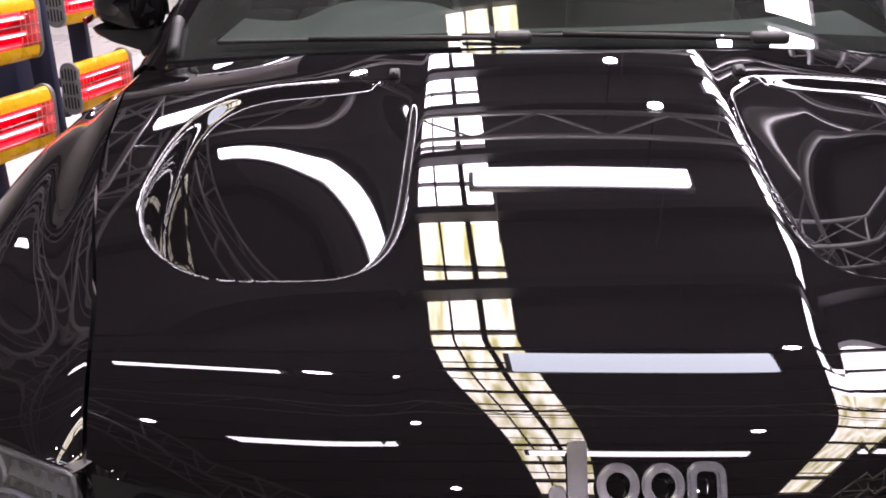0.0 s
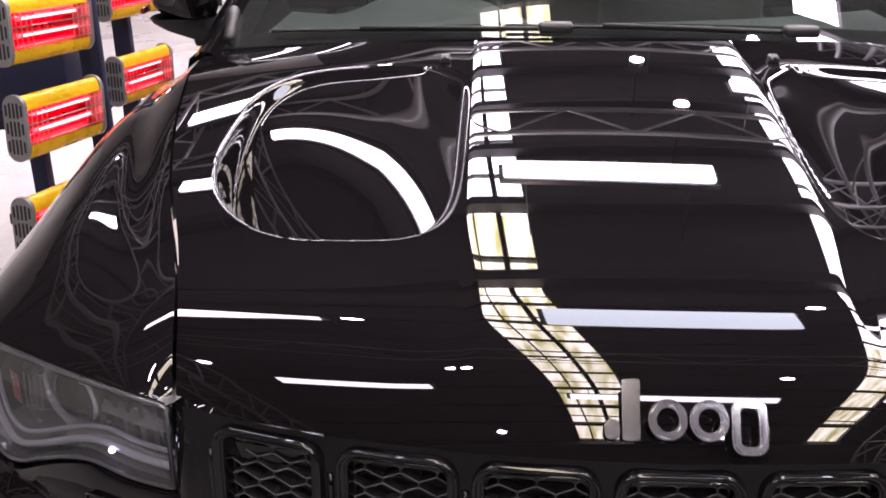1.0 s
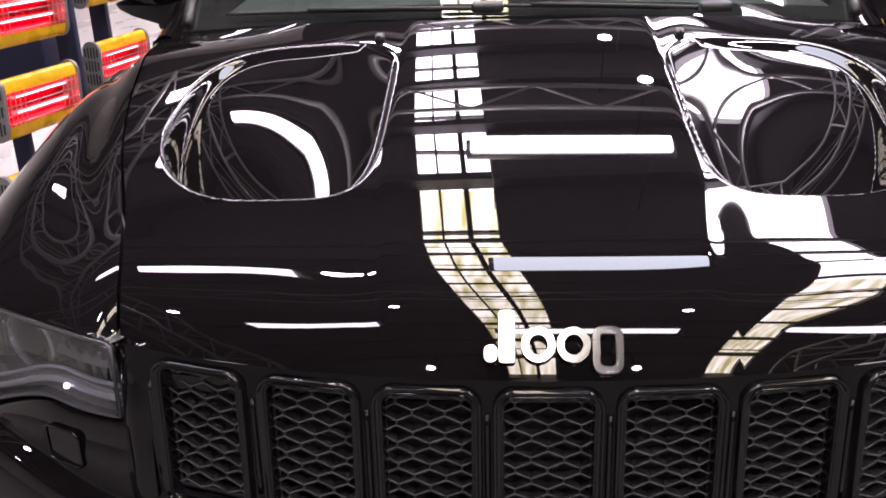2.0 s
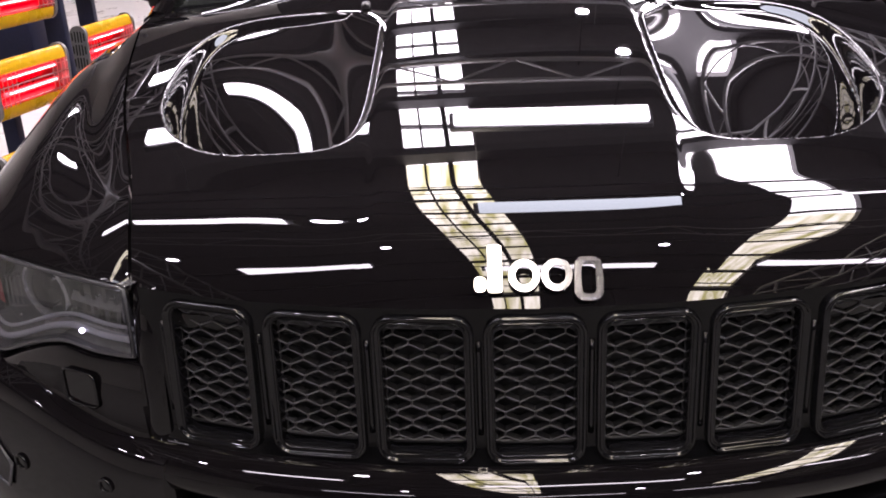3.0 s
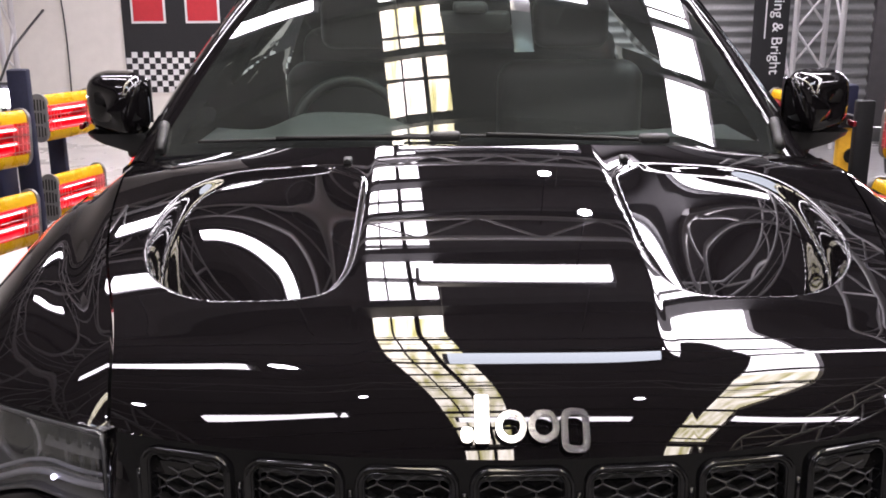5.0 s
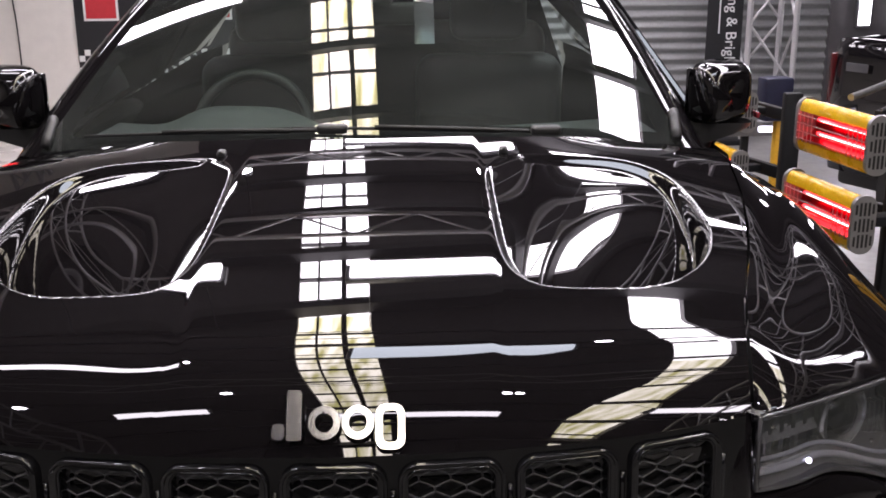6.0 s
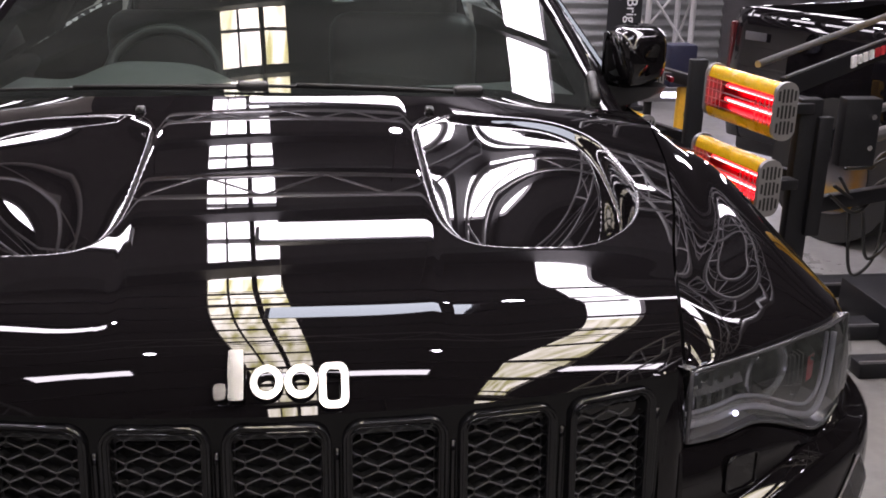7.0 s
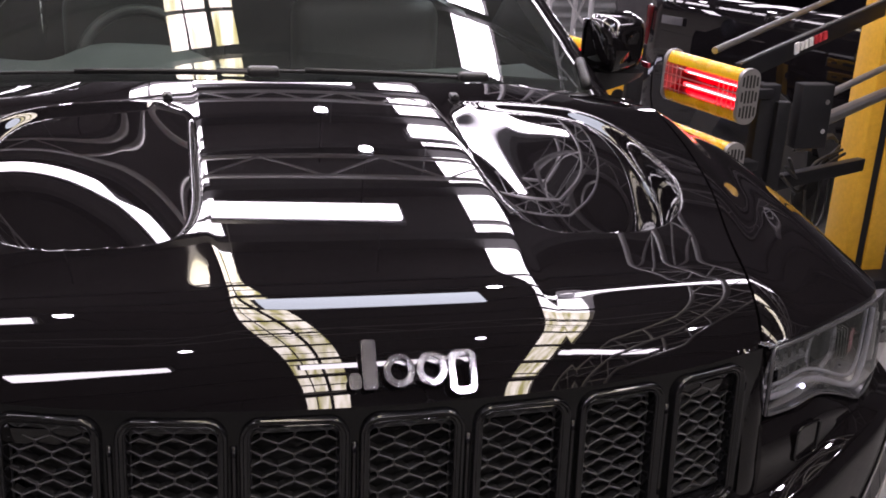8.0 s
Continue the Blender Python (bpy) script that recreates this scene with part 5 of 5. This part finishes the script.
heater_stand("yellow infrared lamp stand with three glowing red heaters and navy post", [(-1.577, 2.262, 1.042), (-1.577, 2.262, 0.757), (-1.552, 2.150, 0.480)], (-1.565, 2.57), (0.10, 1.24), STEEL_NAVY, 78, 1.1, 5, 1.18)
heater_stand("yellow infrared lamp stand beyond the first, glowing red", [(-1.61, 3.12, 1.000), (-1.60, 3.12, 0.682)], (-1.72, 3.30), (0.10, 0.98), STEEL_NAVY, 78, 1.0, 4, 1.12)


def assembly(name, label, category, pieces, at=(0, 0, 0), group=""):
    """A thing of boxes and rods: (part name, material, list of ('box', centre, size, bevel) or ('rod', a, b, r))."""
    root = thing(name, label, category, group=group, at=pose(*at))
    for pn, mt, items in pieces:
        bm = bmesh.new()
        for it in items:
            if it[0] == "box":
                box(bm, Vector(it[1]) - Vector(at), it[2], it[3] if len(it) > 3 else 0.0)
            else:
                rod(bm, Vector(it[1]) - Vector(at), Vector(it[2]) - Vector(at), it[3], 10)
        part(pn, bm, mt, root)
    return root


assembly("control_box", "navy steel control box on a post behind the lamps", "control box", [
    ("case", STEEL_NAVY, [("box", (-1.95, 2.85, 0.76), (0.40, 0.16, 0.42), 0.012)]),
    ("post", STEEL_NAVY, [("box", (-1.95, 2.88, 0.29), (0.06, 0.06, 0.56), 0.006)]),
    ("sticker", LABEL_YELLOW, [("box", (-1.66, 2.69, 0.955), (0.05, 0.004, 0.035))]),
], at=(-1.95, 2.85, 0))
assembly("floor_mat", "red rubber mat on the floor beside the car", "mat", [("sheet", RED_MAT, [("box", (-1.75, 4.3, 0.006), (0.9, 1.6, 0.010), 0.003)])], at=(-1.75, 4.3, 0))

# ---- rail machine on the other side: yellow post, swing arms, box, cables
P = Vector((2.555, 2.66, 0))
assembly("lamp_rail_post", "tall yellow painted steel post with a dark slot", "post", [
    ("column", YELLOW_POST, [("box", (P.x - 0.045, P.y, 0.96), (0.065, 0.16, 1.62), 0.006), ("box", (P.x + 0.075, P.y, 0.96), (0.10, 0.16, 1.62), 0.006)]),
    ("slot", STEEL_BLACK, [("box", (P.x + 0.006, P.y - 0.03, 0.96), (0.040, 0.08, 1.60))]),
    ("base_plate", STEEL_BLACK, [("box", (P.x, P.y, 0.075), (0.55, 0.40, 0.15), 0.01)]),
], at=tuple(P))
arm = thing("swing_arm", "black parallel swing arms carrying the infrared lamps", "lamp arm", at=pose(2.4, 2.5, 1.1))
AI = arm.matrix_basis.inverted()


def arm_part(name, mt, a, b, r, flat=None, parent=arm, label=""):
    bm = bmesh.new()
    a, b = AI @ Vector(a), AI @ Vector(b)
    if flat:
        d = b - a
        box(bm, (0, 0, 0), (d.length, flat[0], flat[1]), 0.004, m=Matrix.Translation((a + b) / 2) @ d.to_track_quat("X", "Z").to_matrix().to_4x4())
    else:
        rod(bm, a, b, r, 10)
    return part(name, bm, mt, parent, label)


arm_part("upper_rod", STEEL_GREY, (1.418, 2.00, 1.173), (2.30, 2.66, 1.300), 0.011)
A0, A1 = Vector((1.50, 1.98, 1.105)), Vector((2.42, 2.55, 1.265))
arm_part("upper_arm", STEEL_BLACK, A0, A1, 0, (0.03, 0.062))
arm_part("arm_edge", STEEL_GREY, A0 + Vector((0, -0.012, 0.034)), A1 + Vector((0, -0.012, 0.034)), 0.0045)
arm_part("lower_rod", STEEL_GREY, (1.66, 1.735, 1.076), (2.40, 2.42, 1.062), 0.012)
arm_part("lower_arm", STEEL_GREY, (1.66, 1.735, 0.998), (2.42, 2.42, 0.960), 0.021)
# lettering on the arm, shown as plain bars: white then red
for k, (f0, f1, mt) in enumerate(((0.315, 0.345, PRINT_WHITE), (0.353, 0.372, PRINT_WHITE), (0.380, 0.405, PRINT_WHITE), (0.413, 0.438, PRINT_WHITE), (0.446, 0.470, BANNER_RED), (0.478, 0.498, BANNER_RED), (0.506, 0.535, BANNER_RED))):
    off = Vector((0.0105, -0.0150, 0.004))
    arm_part("print_bar", mt, A0.lerp(A1, f0) + off, A0.lerp(A1, f1) + off, 0, (0.003, 0.030 if k else 0.040))
bx = arm_part("joint_box", STEEL_BLACK, (1.572, 1.735, 1.018), (1.682, 1.735, 1.018), 0, (0.05, 0.20), label="black steel box with two bolts")
for z in (1.066, 0.975):
    arm_part("bolt", CHROME, (1.658, 1.712, z), (1.658, 1.703, z), 0.008, parent=bx)
    bpy.data.objects[bx.children[-1].name].matrix_parent_inverse = Matrix.Identity(4)
arm_part("link_bar", STEEL_BLACK, (1.50, 1.80, 0.77), (2.30, 2.35, 0.69), 0, (0.035, 0.05))
arm_part("hinge_post", STEEL_BLACK, (1.53, 1.745, 0.70), (1.53, 1.745, 1.06), 0, (0.03, 0.045))


def cable(name, pts, r, label, parent=None):
    v, f = tube([Vector(p) for p in spline(pts, 40)], r, 6)
    o = mesh_ob(name, v, f, CABLE, parent)
    if parent is None:
        tagged(o, label, "cable", group="hanging cables")
    return o


rng = random.Random(4)
for k in range(6):
    a = (1.62 + 0.03 * k, 1.83 + 0.03 * k, 0.80 + 0.02 * k)
    b = (2.26, 2.40 + 0.02 * k, 0.72 + 0.01 * k)
    mid = [(a[i] + b[i]) / 2 for i in range(3)]
    sag = rng.uniform(-0.10, 0.03)
    cable("cable", [a, (a[0] * 0.7 + b[0] * 0.3, a[1] * 0.7 + b[1] * 0.3, mid[2] + sag), (a[0] * 0.35 + b[0] * 0.65 + rng.uniform(-0.04, 0.04), a[1] * 0.35 + b[1] * 0.65, mid[2] + sag * 0.8), b], 0.006, "thin black cable hanging between lamp arm and post")
for k, s in ((0, 0.26), (1, 0.20)):
    a, b = (1.80 + 0.05 * k, 2.02, 0.69), (2.06 + 0.04 * k, 2.24, 0.69)
    cable("cable", [a, (a[0] + 0.05, a[1] + 0.04, 0.69 - s * 0.8), ((a[0] + b[0]) / 2, (a[1] + b[1]) / 2, 0.69 - s), (b[0] - 0.03, b[1] - 0.03, 0.69 - s * 0.8), b], 0.006, "thin black cable hanging in a loop below the arm")

# floor rails
for k, (y, w, x0, x1) in enumerate(((3.06, 0.15, 1.85, 6.0), (2.58, 0.13, 1.75, 6.0), (2.22, 0.10, 2.02, 6.0))):
    assembly("floor_rail", "low black steel rail lying on the grey concrete", "rail", [("rail", STEEL_BLACK, [("box", ((x0 + x1) / 2, y, 0.03), (x1 - x0, w, 0.06), 0.008)]), ("lip", STEEL_GREY, [("box", ((x0 + x1) / 2, y - w / 2 + 0.01, 0.064), (x1 - x0, 0.012, 0.008))])], at=((x0 + x1) / 2, y, 0), group="floor rails")
cable("cable", [(1.9, 2.90, 0.012), (2.2, 2.82, 0.012), (2.6, 2.86, 0.012), (3.2, 2.80, 0.012)], 0.010, "thick black cable lying on the floor")

# yellow base of another lamp, with a round hole
bm = bmesh.new()
box(bm, (0, 0, 0.42), (0.13, 0.05, 0.80), 0.02)
box(bm, (0, 0, 0.03), (0.36, 0.5, 0.05), 0.01)
yb = thing("yellow_stand", "yellow steel stand plate with a round dark hole", "stand", at=pose(1.86, 3.75, 0, 0, 0, 8))
part("plate", bm, YELLOW_POST, yb)
# black disc put on for the dark inside of the hole
bm = bmesh.new()
rod(bm, (0.0, -0.028, 0.68), (0.0, -0.040, 0.68), 0.036, 20)
part("knob", bm, STEEL_BLACK, yb)
bm = bmesh.new()
box(bm, (-0.07, 0.0, 0.915), (0.14, 0.10, 0.20), 0.012)
part("motor_box", bm, STEEL_NAVY, yb)

# low white tubes shining behind the far stand
assembly("work_light", "low white strip light behind the lamp stands, lit", "work light", [
    ("housing", STEEL_GREY, [("box", (1.95, 4.62, 0.62), (0.9, 0.05, 0.08), 0.006)]),
    ("leg", STEEL_BLACK, [("box", (1.95, 4.64, 0.30), (0.04, 0.04, 0.60), 0.004)]),
    ("diffuser", LED_WHITE, [("box", (1.72, 4.59, 0.62), (0.30, 0.012, 0.03), 0.003), ("box", (2.10, 4.59, 0.62), (0.18, 0.012, 0.03), 0.003)]),
], at=(1.95, 4.62, 0))

# ---- second vehicle, black pickup behind the rails
pick = thing("pickup_truck", "black pickup truck parked beyond the lamp rails", "pickup truck", at=pose(3.67, 3.92, 0, 0, 0, 27))


def pickup_section(y):
    """Half-open body outline (x, z) from sill to sill over the bed."""
    return [(-0.90, 0.42), (-0.93, 0.55), (-0.94, 0.80), (-0.93, 1.02), (-0.90, 1.10), (-0.86, 1.13), (-0.80, 1.12), (-0.79, 0.70), (0.79, 0.70), (0.80, 1.12), (0.86, 1.13), (0.90, 1.10), (0.93, 1.02), (0.94, 0.80), (0.93, 0.55), (0.90, 0.42)]


V, F = [], []
ys = [-1.0, -0.985, -0.95, 0.0, 1.0, 1.09, 1.12, 1.13]
sc = [0.94, 0.975, 1.0, 1.0, 1.0, 0.99, 0.965, 0.93]
for yy, k in zip(ys, sc):
    for x, z in pickup_section(yy):
        V.append((x * k, yy, 0.42 + (z - 0.42) * (k if z > 1.05 else 1)))
n = 16
for j in range(len(ys) - 1):
    for i in range(n - 1):
        F.append((j * n + i, j * n + i + 1, (j + 1) * n + i + 1, (j + 1) * n + i)[::-1])
mesh_ob("bed", V, F, PAINT, pick, sharp=35)
bm = bmesh.new()
box(bm, (0, 1.11, 0.79), (1.72, 0.05, 0.66), 0.02, segs=3)
tg = part("tailgate", bm, PAINT, pick)
bm = bmesh.new()
box(bm, (0, 1.145, 0.85), (0.5, 0.01, 0.16), 0.004)
part("handle_panel", bm, SATIN_BLACK, tg)
for s in (-1, 1):
    bm = bmesh.new()
    box(bm, (s * 0.90, 1.10, 0.88), (0.06, 0.05, 0.34), 0.014, segs=3)
    part("tail_lamp", bm, material("tail_lamp_red", (0.045, 0.003, 0.004), 0.12), pick, label="dark red tail lamp")
bm = bmesh.new()
box(bm, (0, -1.85, 0.85), (1.80, 1.70, 0.80), 0.10, segs=4)
part("cab_body", bm, PAINT, pick)
bm = bmesh.new()
box(bm, (0, -1.75, 1.50), (1.50, 1.30, 0.60), 0.16, segs=4)
part("cab_glass", bm, GLOSS_BLACK, pick)
for s in (-1, 1):
    for wy in (0.35, -2.3):
        bm = bmesh.new()
        rod(bm, (s * 0.72, wy, 0.37), (s * 0.95, wy, 0.37), 0.37, 36)
        w_ = part("wheel", bm, RUBBER, pick, sharp=30)
        bm = bmesh.new()
        rod(bm, (s * 0.94, wy, 0.37), (s * 0.96, wy, 0.37), 0.22, 28)
        part("rim", bm, DARK_CHROME, w_)
    bm = bmesh.new()
    box(bm, (s * 0.948, 0.92, 0.985), (0.006, 0.14, 0.045), 0.002)
    part("side_badge", bm, LAMP_GREY, pick, label="small grey side badge")
    bm = bmesh.new()
    rod(bm, (s * 0.945, 0.55, 0.99), (s * 0.952, 0.55, 0.99), 0.05, 20)
    part("fuel_cap", bm, DARK_CHROME, pick)
bm = bmesh.new()
box(bm, (0, -0.4, 0.36), (1.4, 3.2, 0.14), 0.03)
part("chassis", bm, RUBBER, pick)

# ---- back wall dressing
banner = thing("race_banner", "black cloth banner with red shapes over a chequered hem", "banner", at=pose(-1.86, Y1 - 0.012, 0))
bm = bmesh.new()
box(bm, (0, 0, 1.475), (1.90, 0.006, 2.15), 0.0)
part("cloth", bm, BANNER, banner)
cell = 0.0505
sq_me = None
for j in range(-1, 6):
    for i in range(37):
        if (i + j) % 2 == 0:
            x, z = -0.945 + cell * (i + 0.5), 0.452 + cell * (j + 0.5)
            if sq_me is None:
                bm = bmesh.new()
                box(bm, (0, 0, 0), (cell, 0.003, cell))
                o = part("white_square", bm, PRINT_WHITE, banner)
                sq_me = o.data
            else:
                o = new("white_square", sq_me)
                o.parent = banner
            o.location = (x, -0.0052, z)
# large red shapes with pale outlines, drawn as plain blocks
for x in (-0.72, -0.25, 0.25):
    bm = bmesh.new()
    box(bm, (x, -0.005, 1.46), (0.30, 0.003, 0.92), 0.0)
    pale = part("pale_outline", bm, PRINT_WHITE, banner)
    bm = bmesh.new()
    box(bm, (x, -0.0075, 1.46), (0.26, 0.003, 0.88), 0.0)
    part("red_block", bm, BANNER_RED, pale)

flag = thing("vertical_banner", "tall narrow black banner with pale vertical writing", "banner", at=pose(2.62, Y1 - 0.75, 0))
bm = bmesh.new()
box(bm, (0, 0, 1.62), (0.29, 0.008, 2.60), 0.003)
part("cloth", bm, BANNER, flag)
bm = bmesh.new()
rod(bm, (0, 0.02, 0.03), (0, 0.02, 2.94), 0.010)
box(bm, (0, 0.02, 0.02), (0.40, 0.30, 0.04), 0.01)
part("stand", bm, STEEL_BLACK, flag)
txt = bpy.data.curves.new("writing", "FONT")
txt.body = "Coating & Bright"
txt.size = 0.125
txt.extrude = 0.001
txt.materials.append(PRINT_WHITE)
w = new("writing", txt)
w.parent = flag
w.matrix_basis = pose(0.015, -0.007, 1.46, 90, 90, 0)
bm = bmesh.new()
box(bm, (-0.045, -0.0065, 1.45), (0.010, 0.003, 1.1))
part("pale_line", bm, PRINT_WHITE, flag)

# upright tube lights beyond the pickup
for x in (4.05, 4.52, 5.0):
    assembly("wall_tube", "upright white tube light on the dark wall, lit", "wall light", [
        ("housing", STEEL_GREY, [("box", (x, Y1 - 0.03, 1.75), (0.13, 0.06, 1.75), 0.01)]),
        ("diffuser", LAMP_WHITE, [("box", (x, Y1 - 0.066, 1.75), (0.095, 0.02, 1.70), 0.006)])], at=(x, Y1 - 0.03, 0.9), group="wall tube lights")

# work lamp on a pole by the white wall
assembly("flood_lamp", "small black flood lamp on a pole, shining brightly", "flood lamp", [
    ("case", STEEL_BLACK, [("box", (-2.66, 5.05, 0.815), (0.20, 0.07, 0.14), 0.012)]),
    ("lens", SPOT_WHITE, [("box", (-2.66, 5.006, 0.800), (0.16, 0.012, 0.10), 0.004)]),
    ("pole", STEEL_BLACK, [("rod", (-2.66, 5.09, 0.0), (-2.66, 5.09, 0.80), 0.015)]),
    ("foot", STEEL_BLACK, [("box", (-2.66, 5.09, 0.015), (0.35, 0.35, 0.03), 0.008)]),
], at=(-2.66, 5.09, 0))
cable("cable", [(-2.66, 5.08, 0.89), (-2.62, 5.2, 1.05), (-2.60, 5.4, 1.15), (-2.66, 5.9, 1.25)], 0.008, "thin pale lead of the flood lamp")
cable("cable", [(-3.32, Y1 - 0.02, 0.05), (-3.31, Y1 - 0.015, 0.9), (-3.34, Y1 - 0.015, 1.6), (-3.30, Y1 - 0.015, 2.8)], 0.006, "thin dark cable running down the white wall")
